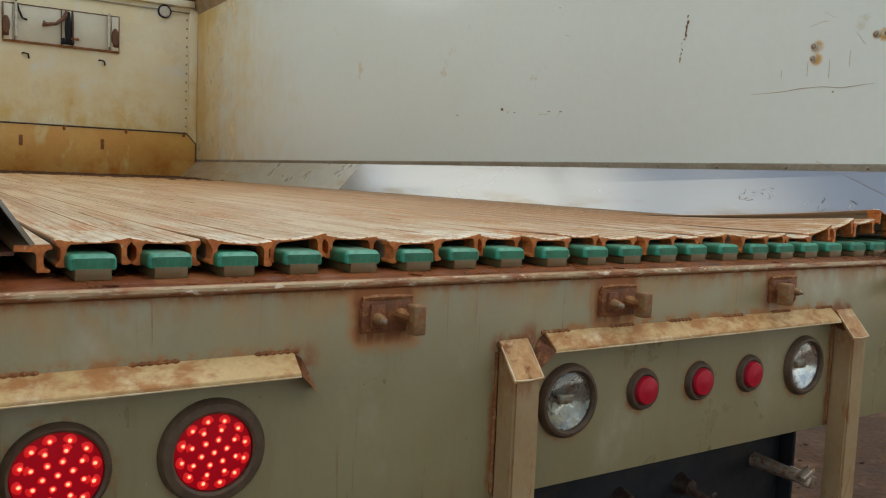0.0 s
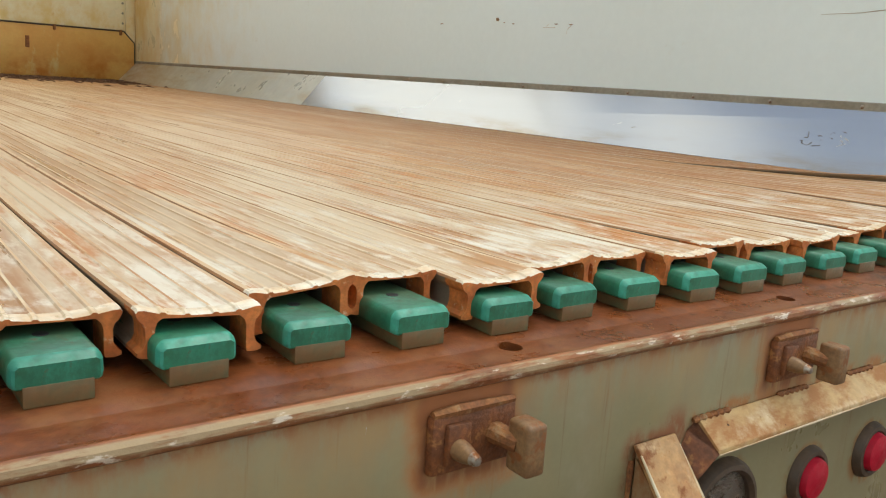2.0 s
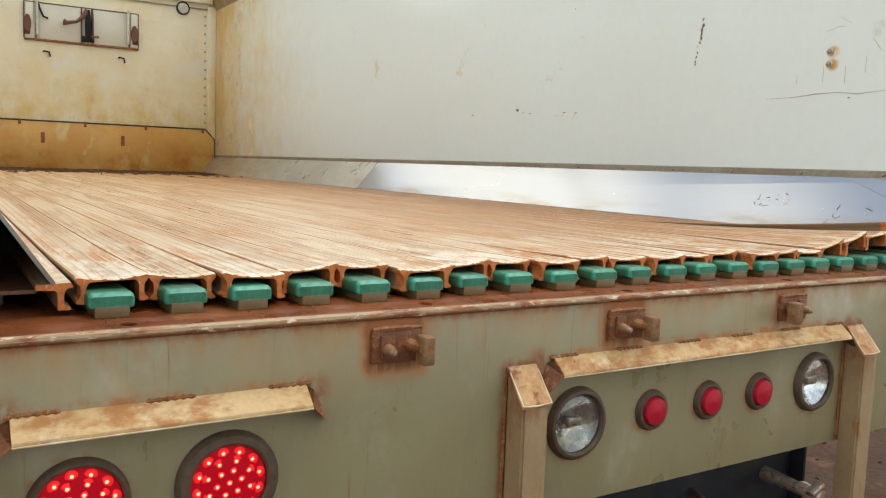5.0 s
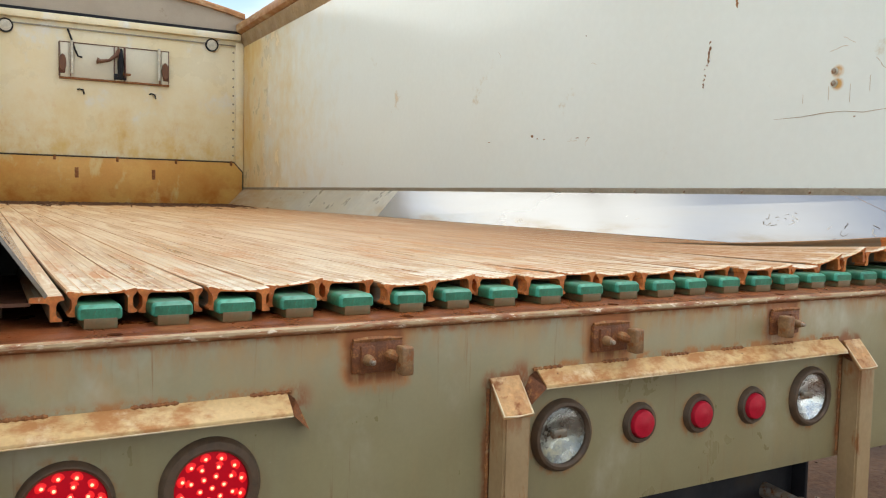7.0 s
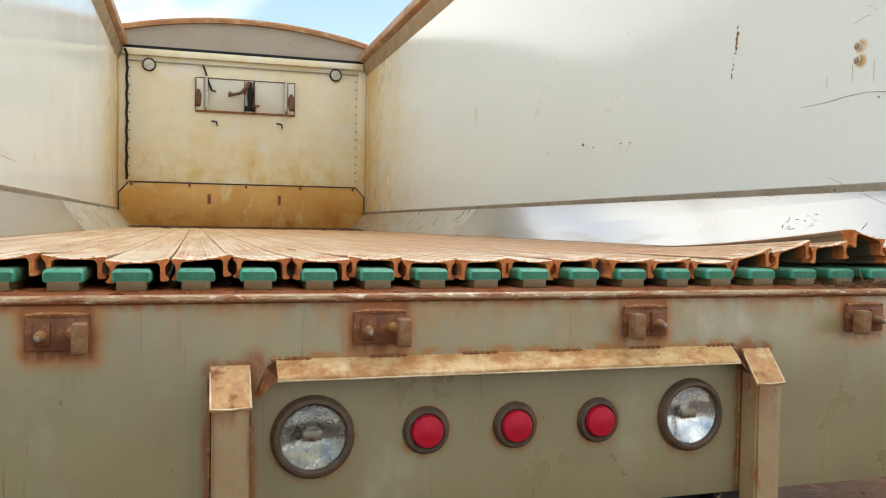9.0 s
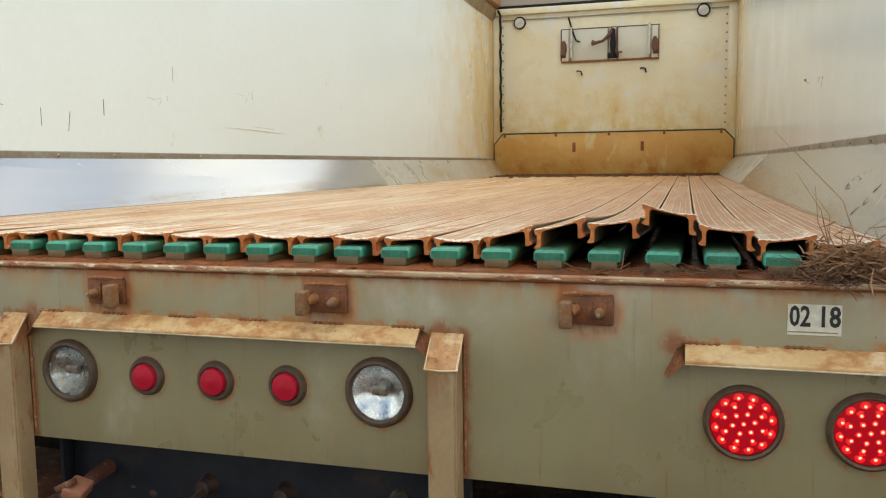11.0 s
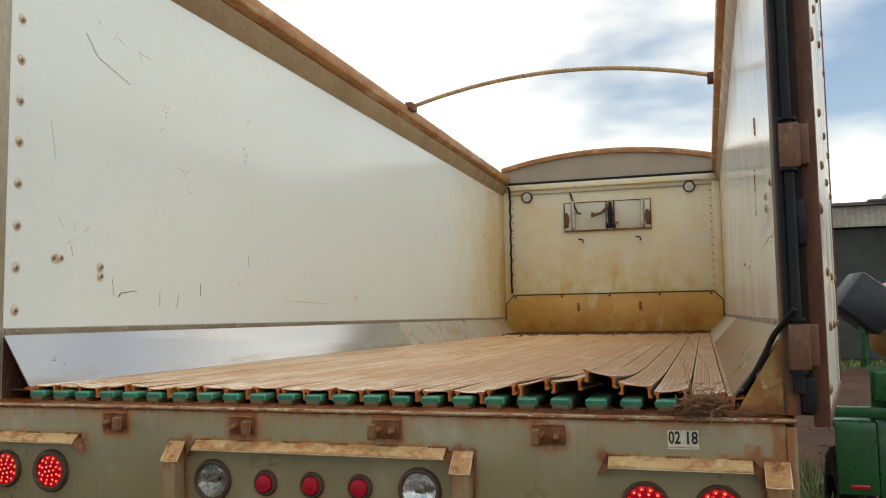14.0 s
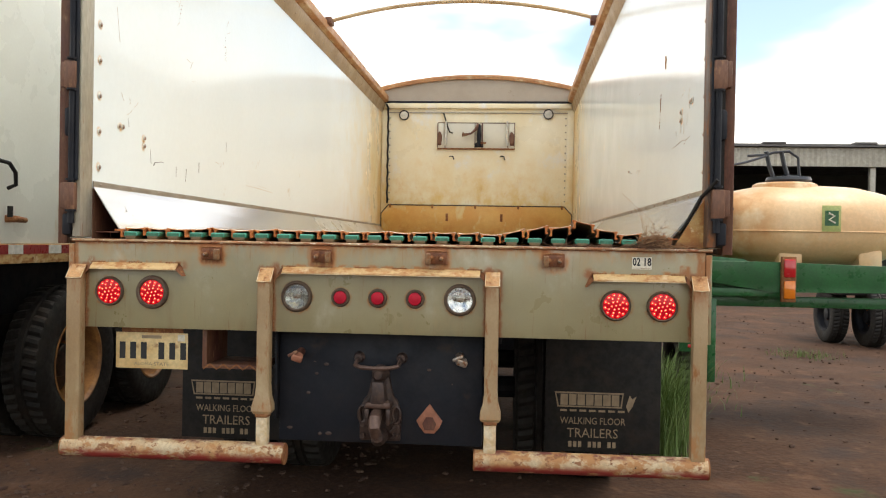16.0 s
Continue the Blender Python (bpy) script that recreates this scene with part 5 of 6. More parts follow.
part("placard_flap", prism([(0.180, 0.618), (0.195, 0.645), (0.222, 0.645), (0.238, 0.618), (0.228, 0.592), (0.190, 0.592)], "y", 0.088, 0.0915), M_RUSTRED, plc)
r_sp = rng(21)
for k in range(16):
    x, z, s = r_sp.uniform(-0.40, 0.40), r_sp.uniform(0.545, 0.93), r_sp.uniform(0.002, 0.007)
    part("mud_splash", lathe([(0.0, -0.0012), (s, -0.0006), (s * 1.2, 0.0)], "y", 7), M_GREASE, panel, at=Matrix.Translation((x, 0.0998, z)) @ Matrix.Diagonal((1 + r_sp.random(), 1, 1, 1)))

for x0 in (-1.255, 0.725):
    flap = part("mud_flap", box(x0, x0 + 0.60, 1.10, 1.11, 0.275, 0.90, 0.002), M_BLACK, trailer, "black rubber mud flap with faded tan lettering")
    c = x0 + 0.25
    # maker's mark as plain shapes
    part("maker_band", prism([(c - 0.20, 0.590), (c + 0.16, 0.590), (c + 0.15, 0.510), (c - 0.185, 0.510)], "y", 1.0975, 1.0995), M_PRINT, flap, "tan maker's band")
    part("maker_band_inner", prism([(c - 0.192, 0.582), (c + 0.152, 0.582), (c + 0.143, 0.518), (c - 0.178, 0.518)], "y", 1.0955, 1.097), M_BLACK, flap)
    for k in range(7):
        part("maker_bar", box(c - 0.170 + 0.0445 * k, c - 0.131 + 0.0445 * k, 1.0935, 1.095, 0.521, 0.579), M_PRINT, flap)
        part("maker_dash", box(c - 0.17 + 0.050 * k, c - 0.135 + 0.050 * k, 1.0965, 1.0985, 0.487, 0.498), M_PRINT, flap)
    part("maker_flame", prism([(c + 0.185, 0.49), (c + 0.205, 0.52), (c + 0.225, 0.575), (c + 0.205, 0.56), (c + 0.19, 0.58), (c + 0.172, 0.52)], "y", 1.0965, 1.0985), M_PRINT, flap)
    words("WALKING FLOOR", 0.052, c, 0.437, 1.0985, M_PRINT, flap, width=0.34)
    words("TRAILERS", 0.070, c, 0.372, 1.0985, M_PRINT, flap, width=0.265)
    for k in range(10):
        if k not in (3, 7):
            part("number_bar", box(c - 0.125 + 0.0255 * k, c - 0.108 + 0.0255 * k, 1.0965, 1.0985, 0.300, 0.330), M_PRINT, flap)
    part("flap_hanger", box(x0 + 0.02, x0 + 0.58, 1.112, 1.135, 0.86, 0.99, 0.003), M_BLACKPAINT, flap)


def tyre_profile(r, w):
    return [(r * 0.56, -w * 0.42), (r * 0.62, -w * 0.47), (r * 0.80, -w * 0.50), (r * 0.93, -w * 0.47), (r * 0.985, -w * 0.42), (r, -w * 0.30), (r, w * 0.30), (r * 0.985, w * 0.42), (r * 0.93, w * 0.47), (r * 0.80, w * 0.50), (r * 0.62, w * 0.47), (r * 0.56, w * 0.42)]


def wheel(parent, x, y, r, w, rim_mat, out, label="worn black tyre on a dusty rim", deep=False):
    """A tyre with tread lugs, axle along x; out is the side (+1 or -1) on which the rim shows."""
    prof = tyre_profile(r, w)
    prof = prof[:5] + [(r, -w * 0.34), (r, -w * 0.12), (r - 0.012, -w * 0.10), (r - 0.012, -w * 0.07), (r, -w * 0.05), (r, w * 0.05), (r - 0.012, w * 0.07), (r - 0.012, w * 0.10), (r, w * 0.12), (r, w * 0.34)] + prof[7:]
    bm, seg, rings = bmesh.new(), 132, []
    for pr, px in prof:
        ring = []
        for j in range(seg):
            shift = 0 if px < 0 else 1
            cut = 0.016 if (j + shift) % 3 == 0 and abs(px) > w * 0.11 and pr > r * 0.95 else 0.0
            a = 2 * math.pi * (j + 9 * abs(px)) / seg
            ring.append(bm.verts.new((px, (pr - cut) * math.cos(a), (pr - cut) * math.sin(a))))
        rings.append(ring)
    for A, B in zip(rings, rings[1:] + rings[:1]):
        for j in range(seg):
            bm.faces.new((A[j], A[(j + 1) % seg], B[(j + 1) % seg], B[j]))
    t = part("wheel", bm, M_BLACK, parent, label, at=(x, y, r - 0.012))
    o = out * w
    if deep:
        part("rim", lathe([(r * 0.57, o * 0.40), (r * 0.60, o * 0.47), (r * 0.575, o * 0.475), (r * 0.545, o * 0.40), (r * 0.53, -o * 0.10), (r * 0.50, -o * 0.30)], "x", 36), rim_mat, t, "deep orange rim barrel")
        part("wheel_disc", lathe([(r * 0.50, -o * 0.28), (r * 0.36, -o * 0.20), (r * 0.24, -o * 0.22), (r * 0.21, o * 0.05), (r * 0.12, o * 0.12), (0.0, o * 0.12)], "x", 36), M_GREASE, t, "dark greasy wheel disc and hub")
    else:
        part("rim", lathe([(r * 0.57, o * 0.40), (r * 0.60, o * 0.46), (r * 0.585, o * 0.47), (r * 0.54, o * 0.40), (r * 0.50, o * 0.12), (r * 0.34, o * 0.02), (r * 0.22, o * 0.06), (r * 0.20, o * 0.30), (r * 0.10, o * 0.34), (0.0, o * 0.34)], "x", 36), rim_mat, t, "dished steel rim")
    for k in range(8):
        a = 2 * math.pi * k / 8
        part("wheel_nut", lathe([(0.0, 0.0), (0.016, 0.0), (0.018, -0.02 * out)], "x", 6), M_RUST, t, at=(o * (-0.16 if deep else 0.10), r * 0.29 * math.cos(a), r * 0.29 * math.sin(a)))


for x, s in ((-0.98, -1), (-0.66, 1), (0.70, -1), (1.02, 1)):
    for y in (1.72, 2.95):
        wheel(trailer, x, y, 0.51, 0.27, M_BLACKPAINT, s)
for y in (1.72, 2.95):
    part("axle", tube([(-1.1, y, 0.5), (1.15, y, 0.5)], 0.065, 12), M_BLACKPAINT, trailer)
for x in (-0.42, 0.45):
    part("chassis_rail", box(x - 0.05, x + 0.05, 0.13, 7.8, 0.95, 1.278, 0.004), M_BLACKPAINT, trailer)
for k in range(8):
    part("cross_member", box(-1.22, 1.27, 0.6 + 0.95 * k, 0.66 + 0.95 * k, 1.16, 1.279, 0.003), M_RUSTRED, trailer)
# added black panel: keeps the space under the trailer dark, no real part
part("front_box", box(-1.1, 1.1, 4.3, 4.36, 0.22, 1.15, 0.01), M_BLACKPAINT, trailer, "dark panel added to block the bright ground beyond the trailer")

# ---- rear doors, folded back along the sides ----
door_bolt = solid("door_bolt", lathe([(0.0, -0.008), (0.008, -0.0075), (0.0125, -0.004), (0.0135, 0.0)], "x", 12), M_CAST)
for s in (-1, 1):
    X = (lambda v: v) if s > 0 else (lambda v: -v + 0.035)
    a, b = (X(1.362), 0.02), (X(1.565), 1.25)
    ang = math.degrees(math.atan2(b[0] - a[0], b[1] - a[1]))
    length = math.hypot(b[0] - a[0], b[1] - a[1])
    m = pose(a[0], a[1], 0, 0, 0, -ang)
    door = part("rear_door", box(-0.004, 0.026, 0.035, length - 0.03, 1.36, 3.38, 0.003) if s > 0 else box(-0.026, 0.004, 0.035, length - 0.03, 1.36, 3.38, 0.003), M_NBRWHITE, trailer, "open white rear door folded back beside the trailer", at=m)
    part("door_edge", box(-0.008, 0.030, 0.0, 0.034, 1.335, 3.40, 0.004) if s > 0 else box(-0.030, 0.008, 0.0, 0.034, 1.335, 3.40, 0.004), M_RUSTRED, door, "rust-red steel door edge")
    part("door_edge", box(-0.008, 0.030, length - 0.029, length, 1.335, 3.40, 0.004) if s > 0 else box(-0.030, 0.008, length - 0.029, length, 1.335, 3.40, 0.004), M_RUSTRED, door, "rust-red steel door edge")
    part("door_foot", box(-0.008, 0.030, 0.036, length - 0.031, 1.335, 1.358, 0.003) if s > 0 else box(-0.030, 0.008, 0.036, length - 0.031, 1.335, 1.358, 0.003), M_RUSTRED, door)
    for k in range(12):
        for yy in (0.08, length - 0.10):
            part("door_rivet", rivet, None, door, at=((-0.0045 * s), yy, 1.45 + 0.155 * k))
    bolt_face = 0.0265 * s
    for k in range(13):
        z = 1.42 + 0.155 * k
        for yy in ((0.075, 0.125) if k % 3 == 0 else (0.36, 0.72, 1.10)):
            part("door_bolt", door_bolt, None, door, "round bronze bolt head", at=Matrix.Translation((bolt_face, yy, z)) @ pose(0, 0, 0, 0, 0, 180 if s > 0 else 0))
    for k in range(4):
        z = 1.476 + 0.500 * k
        h = part("door_hinge", box(min(X(1.302), X(1.350)), max(X(1.302), X(1.350)), -0.028, 0.012, z, z + 0.112, 0.004), M_HINGE, trailer, "brown rusty hinge block")
        part("hinge_tab", box(min(X(1.345), X(1.372)), max(X(1.345), X(1.372)), -0.012, 0.02, z + 0.008, z + 0.11, 0.003), M_HINGE, h)
        for e in (z - 0.008, z + 0.120):
            part("hinge_collar", lathe([(0.0, 0.0), (0.022, 0.0), (0.022, 0.008), (0.0, 0.008)], "z", 14), M_BLACKPAINT, h, at=(X(1.322), -0.012, e))
    part("lock_rod", tube([(X(1.322), -0.010, 1.42), (X(1.322), -0.010, 3.36)], 0.014, 10), M_BLACKPAINT, trailer, "dark vertical lock rod")
    part("lock_rod", tube([(X(1.302), -0.008, 1.60), (X(1.302), -0.008, 3.36)], 0.008, 8), M_BLACKPAINT, trailer, "thin dark lock rod")
    part("door_seal", box(min(X(1.327), X(1.366)), max(X(1.327), X(1.366)), 0.022, 0.050, 1.362, 3.40, 0.006), M_BLACK, trailer, "black rubber door seal")
    part("latch_dog", box(min(X(1.325), X(1.362)), max(X(1.325), X(1.362)), -0.012, 0.02, 1.37, 1.46, 0.010), M_BLACKPAINT, trailer, "black latch dog")
    part("latch_dog", box(min(X(1.325), X(1.358)), max(X(1.325), X(1.358)), -0.012, 0.02, 1.78, 1.90, 0.012), M_BLACKPAINT, trailer, "black latch dog")
part("door_handle", tube([(1.56, 1.27, 3.02), (1.62, 1.20, 2.97), (1.74, 1.22, 2.96), (1.82, 1.26, 3.01)], 0.018, 8), M_RUST, trailer, "bent door handle rod")
hose = [(1.180, 0.085, 1.40), (1.193, 0.055, 1.420), (1.222, 0.052, 1.462), (1.252, 0.048, 1.515), (1.272, 0.03, 1.560), (1.30, -0.02, 1.60), (1.318, -0.035, 1.625)]
part("door_cable", tube(hose, [0.0035, 0.0045, 0.006, 0.0075, 0.0078, 0.0075, 0.007], 8), M_BLACK, trailer, "black cable at the corner")

# ---- scratches and marks on the side walls ----
def mark(sx, pts, r, mat_m=M_INK, label="dark scratch on the white wall"):
    part("wall_scratch", tube([(wall_x(sx, y) - sx * 0.0004, y, z) for y, z in pts], r, 5), mat_m, trailer, label)


for y, z, dy, dz, r in ((0.66, 1.80, 0.012, -0.07, 0.0012), (0.98, 1.75, 0.0, -0.06, 0.0016), (1.12, 1.745, -0.012, -0.07, 0.0018), (1.30, 1.80, 0.0, -0.06, 0.0022), (1.75, 1.97, 0.0, -0.06, 0.0012), (0.42, 1.92, 0.01, -0.04, 0.001)):
    mark(-1, [(y, z), (y + dy, z + dz)], r * 0.6, M_GROMMET)
mark(-1, [(0.70, 1.725), (0.715, 1.742), (0.75, 1.744), (0.79, 1.752), (0.82, 1.750)], [0.003, 0.002, 0.0013, 0.0014, 0.0008])
mark(-1, [(0.30, 2.40), (0.33, 2.25)], 0.0008, M_SCUFF)
mark(-1, [(0.48, 2.80), (0.55, 2.72), (0.75, 2.66)], 0.0018, M_SCUFF, "tan scrape")


def rust_run(sx, y0, z0, y1, z1, n, seed, size, mat_m=M_CAST):
    """A broken run of small rust flakes between two points of a wall."""
    rr = rng(seed)
    for k in range(n):
        t = (k + rr.uniform(-0.3, 0.3)) / n
        y, z, r = y0 + (y1 - y0) * t + rr.gauss(0, 0.003), z0 + (z1 - z0) * t, size * rr.uniform(0.4, 1.2) * (1 - 0.5 * t)
        mark(sx, [(y, z), (y + rr.gauss(0, 0.003), z - 1.2 * r), (y + rr.gauss(0, 0.004), z - rr.uniform(2, 4) * r)], [r * 0.7, r, r * 0.4], mat_m, "flake of rust on the white wall")


rust_run(1, 1.232, 2.178, 1.272, 1.990, 11, 91, 0.0058)
rust_run(1, 1.115, 2.36, 1.112, 2.28, 7, 92, 0.0075, M_RAILORANGE)
rust_run(-1, 1.70, 2.62, 1.72, 2.44, 6, 93, 0.0028)
rust_run(-1, 1.02, 2.62, 0.99, 2.52, 4, 94, 0.0028, M_RAILORANGE)
mark(-1, [(2.15, 1.728), (2.35, 1.727), (2.55, 1.722), (2.80, 1.716)], [0.0004, 0.0016, 0.0020, 0.0004], M_SCUFF, "rust-brown scrape")
mark(-1, [(2.42, 1.742), (2.55, 1.740), (2.66, 1.736)], [0.0004, 0.0012, 0.0004], M_SCUFF, "rust-brown scrape")
mark(1, [(0.92, 1.852), (0.80, 1.853), (0.72, 1.860), (0.64, 1.861), (0.57, 1.852), (0.46, 1.860)], [0.0004, 0.0009, 0.0012, 0.0007, 0.0011, 0.0004], M_RAILTAN, "rust-brown scrape")
for y, z, dz in ((0.80, 1.90, 0.03), (0.62, 1.95, -0.06), (0.70, 1.95, -0.05), (0.55, 1.97, -0.05)):
    mark(1, [(y, z), (y, z + dz)], 0.0008, M_SCUFF)
mark(1, [(2.445, 1.876), (2.437, 1.872), (2.428, 1.868)], [0.004, 0.0085, 0.004], M_CAST, "round rust spot on the white wall")
for y, z, L in ((2.39, 1.858, 0.006), (2.33, 1.852, 0.009), (2.06, 1.846, 0.012), (1.975, 1.842, 0.010), (2.86, 1.862, 0.012), (2.015, 2.328, 0.005), (0.60, 1.842, 0.004)):
    mark(1, [(y + L, z), (y, z - 0.0015), (y - L, z - 0.001)], [0.0008, 0.0026, 0.0010], M_CAST, "small rust mark on the white wall")
r_w = rng(41)
for sx, yc, zc, n, sy, sz in ((-1, 1.0, 2.56, 4, 0.03, 0.07), (-1, 1.16, 2.30, 3, 0.02, 0.04), (-1, 1.72, 2.54, 6, 0.02, 0.10), (-1, 0.58, 2.86, 3, 0.05, 0.03), (-1, 0.82, 2.81, 3, 0.05, 0.03), (-1, 1.67, 1.83, 4, 0.05, 0.02), (-1, 2.35, 1.88, 4, 0.10, 0.02), (-1, 0.5, 1.95, 4, 0.12, 0.08),
                              (1, 0.60, 2.06, 3, 0.03, 0.03), (1, 2.1, 1.835, 3, 0.12, 0.008), (1, 1.9, 2.3, 2, 0.4, 0.2)):
    for _ in range(n):
        y, z, a = r_w.gauss(yc, sy), r_w.gauss(zc, sz), r_w.uniform(0, 6.28)
        pts = []
        for _ in range(r_w.randint(3, 6)):
            pts.append((y, z))
            a += r_w.uniform(-0.4, 0.4)
            y, z = y + 0.014 * math.cos(a), z + 0.010 * math.sin(a)
        mark(sx, pts, [r_w.uniform(0.0004, 0.0013) for _ in pts], M_SCUFF, "faint brown scuff on the white wall")


def kick_mark(sx, pts, r, mat_m=M_INK):
    """A scuff on a kick plate: points of (y, share of the way up the slope)."""
    foot, up = (1.170 if sx > 0 else -1.130, FLOOR + 0.001), 1.583
    part("kick_plate_scuff", tube([(foot[0] + (wall_x(sx, y) - sx * 0.002 - foot[0]) * s, y, foot[1] + (up - foot[1]) * s) for y, s in pts], r, 5), mat_m, trailer, "dark scuff on the kick plate")


r_k = rng(77)
for sx, yc, sc, n in ((1, 2.87, 0.46, 4), (1, 2.63, 0.46, 2), (1, 2.53, 0.47, 3), (1, 1.98, 0.5, 2), (1, 1.64, 0.42, 3), (1, 1.56, 0.46, 4), (1, 0.84, 0.52, 5), (1, 0.77, 0.44, 6), (1, 0.55, 0.34, 4), (1, 0.42, 0.4, 2), (-1, 0.24, 0.45, 3), (-1, 1.12, 0.8, 3), (-1, 2.05, 0.46, 2), (-1, 2.32, 0.46, 2)):
    for _ in range(n):
        y, h, a = yc + r_k.gauss(0, 0.04), sc + r_k.gauss(0, 0.07), r_k.uniform(0, 6.28)
        pts = []
        for _ in range(r_k.randint(3, 6)):
            pts.append((y, h))
            a += r_k.uniform(-1.5, 1.5)
            y, h = y + 0.010 * math.cos(a), h + 0.035 * math.sin(a)
        kick_mark(sx, pts, [r_k.uniform(0.0006, 0.0024) for _ in pts], r_k.choice((M_SCUFF, M_GROMMET, M_GROMMET)))

# ---- straw caught at the corner ----
def straw_heap(name, seed, n, cx, cy, cz, sx, sy, sz, material, label, length=(0.03, 0.14), r=0.0011):
    rr, bm = rng(seed), bmesh.new()
    for _ in range(n):
        c = Vector((rr.gauss(cx, sx), rr.gauss(cy, sy), cz + abs(rr.gauss(0, sz))))
        d = Vector((rr.uniform(-1, 1), rr.uniform(-1, 1), rr.uniform(-0.35, 0.35))).normalized()
        side = Vector((rr.uniform(-1, 1), rr.uniform(-1, 1), rr.uniform(-0.4, 0.4))) * 0.25
        L = rr.uniform(*length)
        tube([c - d * L / 2, c + side * L * 0.4, c + d * L / 2], [r * rr.uniform(0.6, 1.3), r, r * 0.5], 4, bm)
    return tagged(new(name, solid(name, bm, material)), label, "straw", kind="stuff")


straw_heap("straw_clump", 31, 560, 1.100, 0.044, SILL + 0.003, 0.027, 0.022, 0.024, M_STRAW, "clump of dry brown straw on the sill corner", (0.012, 0.055), 0.0012)
straw_heap("straw_clump", 32, 150, 1.066, 0.006, SILL - 0.004, 0.034, 0.014, 0.012, M_DARKSTRAW, "dark rotten straw hanging over the sill", (0.02, 0.08), 0.0008)
straw_heap("straw_trail", 33, 70, 1.20, 0.06, SILL + 0.004, 0.055, 0.022, 0.003, M_STRAW, "thin trail of straw along the sill", (0.03, 0.10), 0.0009)
straw_heap("straw_trail", 34, 60, 0.86, 0.045, SILL + 0.003, 0.10, 0.014, 0.002, M_DARKSTRAW, "thin trail of dark straw along the sill", (0.02, 0.08))
bm = bmesh.new()
for q in ([(1.075, 0.07, 1.385), (1.06, 0.09, 1.46), (1.025, 0.12, 1.52)], [(1.07, 0.07, 1.385), (1.075, 0.10, 1.45), (1.05, 0.13, 1.49)], [(1.08, 0.07, 1.385), (1.055, 0.08, 1.44), (1.05, 0.09, 1.50)],
          [(1.12, 0.09, 1.39), (1.11, 0.2, 1.47), (1.02, 0.45, 1.60)], [(1.10, 0.08, 1.385), (1.13, 0.09, 1.43), (1.15, 0.07, 1.45)]):
    tube(q, [0.0012, 0.0008, 0.0004], 5, bm)
tagged(new("straw_stalks", solid("straw_stalks", bm, M_STRAW)), "a few dry stalks standing up from the clump", "straw", kind="stuff")
rr, bm = rng(35), bmesh.new()
for _ in range(1500):
    x, y = rr.uniform(-1.08, 1.15), FRONT - 0.06 - abs(rr.gauss(0, 0.38)) * (1.0 + 0.5 * rr.random())
    a, L = rr.uniform(0, 6.28), rr.uniform(0.02, 0.11)
    tube([(x, y, FLOOR + 0.004), (x + L * math.cos(a), min(y + L * math.sin(a) * 0.5, FRONT - 0.06), FLOOR + 0.004 + rr.uniform(0, 0.012))], rr.uniform(0.002, 0.007), 4, bm)
for k in range(N_SLATS + 1):
    for _ in range(rr.randint(5, 12)):
        x, y, L = X0 + PITCH * k + rr.gauss(0, 0.008), FRONT - 0.25 - abs(rr.gauss(0, 0.55)), rr.uniform(0.06, 0.30)
        tube([(x, y - L / 2, FLOOR + 0.002), (x + rr.gauss(0, 0.004), y, FLOOR + 0.005), (x + rr.gauss(0, 0.006), min(y + L / 2, FRONT - 0.06), FLOOR + 0.002)], [0.001, rr.uniform(0.003, 0.008), 0.001], 5, bm)
tagged(new("floor_litter", solid("floor_litter", bm, M_DARKSTRAW)), "dark rotten litter along the foot of the front board", "litter", kind="stuff")

# ---- neighbour trailer ----
nbr = thing("parked_trailer", "white box trailer parked alongside, with red and white reflective tape", "trailer", (-3.6, 3.0, 0))
NX = 3.6 - 2.42
part("side_panel", box(NX - 0.03, NX, -2.4, 9.0, 1.315, 3.9, 0.004), M_NBRWHITE, nbr, "white side panel with yellow stains")
part("far_panel", box(-1.40, -1.37, -2.4, 9.0, 1.315, 3.9), M_NBRWHITE, nbr)
part("roof", box(-1.40, NX, -2.4, 9.0, 3.9, 3.94), M_NBRWHITE, nbr)
part("rear_panel", box(-1.368, NX - 0.032, -2.4, -2.37, 1.315, 3.898), M_NBRWHITE, nbr)
part("bottom_rail", box(NX - 0.06, NX + 0.012, -2.4, 9.0, 1.195, 1.313, 0.004), M_TANRUST, nbr, "rusty tan bottom rail")
for k in range(26):
    y = -2.38 + 0.42 * k
    part("tape", box(NX + 0.0125, NX + 0.015, y, y + 0.27, 1.252, 1.308), M_TAPERED, nbr, "red reflective tape")
    part("tape", box(NX + 0.0125, NX + 0.015, y + 0.272, y + 0.418, 1.252, 1.308), M_TAPEWHITE, nbr, "white reflective tape")
    part("rail_rivet", lathe([(0.0, 0.004), (0.007, 0.003), (0.01, 0.0)], "x", 8), M_RUST, nbr, at=(NX + 0.0125, y + 0.1, 1.225))
part("grab_handle", tube([(NX, -1.88, 1.78), (NX + 0.05, -1.86, 1.79), (NX + 0.06, -1.76, 1.78), (NX + 0.06, -1.70, 1.73), (NX + 0.05, -1.68, 1.66), (NX, -1.68, 1.64)], 0.012, 10), M_BLACK, nbr, "dark bent grab handle")
part("air_valve", tube([(NX, -1.70, 1.46), (NX + 0.05, -1.68, 1.46), (NX + 0.05, -1.58, 1.455)], [0.022, 0.02, 0.016], 10), M_RUST, nbr, "brass air valve")
part("valve_stem", tube([(NX + 0.03, -1.70, 1.47), (NX + 0.03, -1.70, 1.535)], 0.016, 8), M_BLACK, nbr)
part("mud_flap", box(NX - 0.62, NX - 0.02, -1.76, -1.75, 0.28, 1.10, 0.002), M_BLACK, nbr)
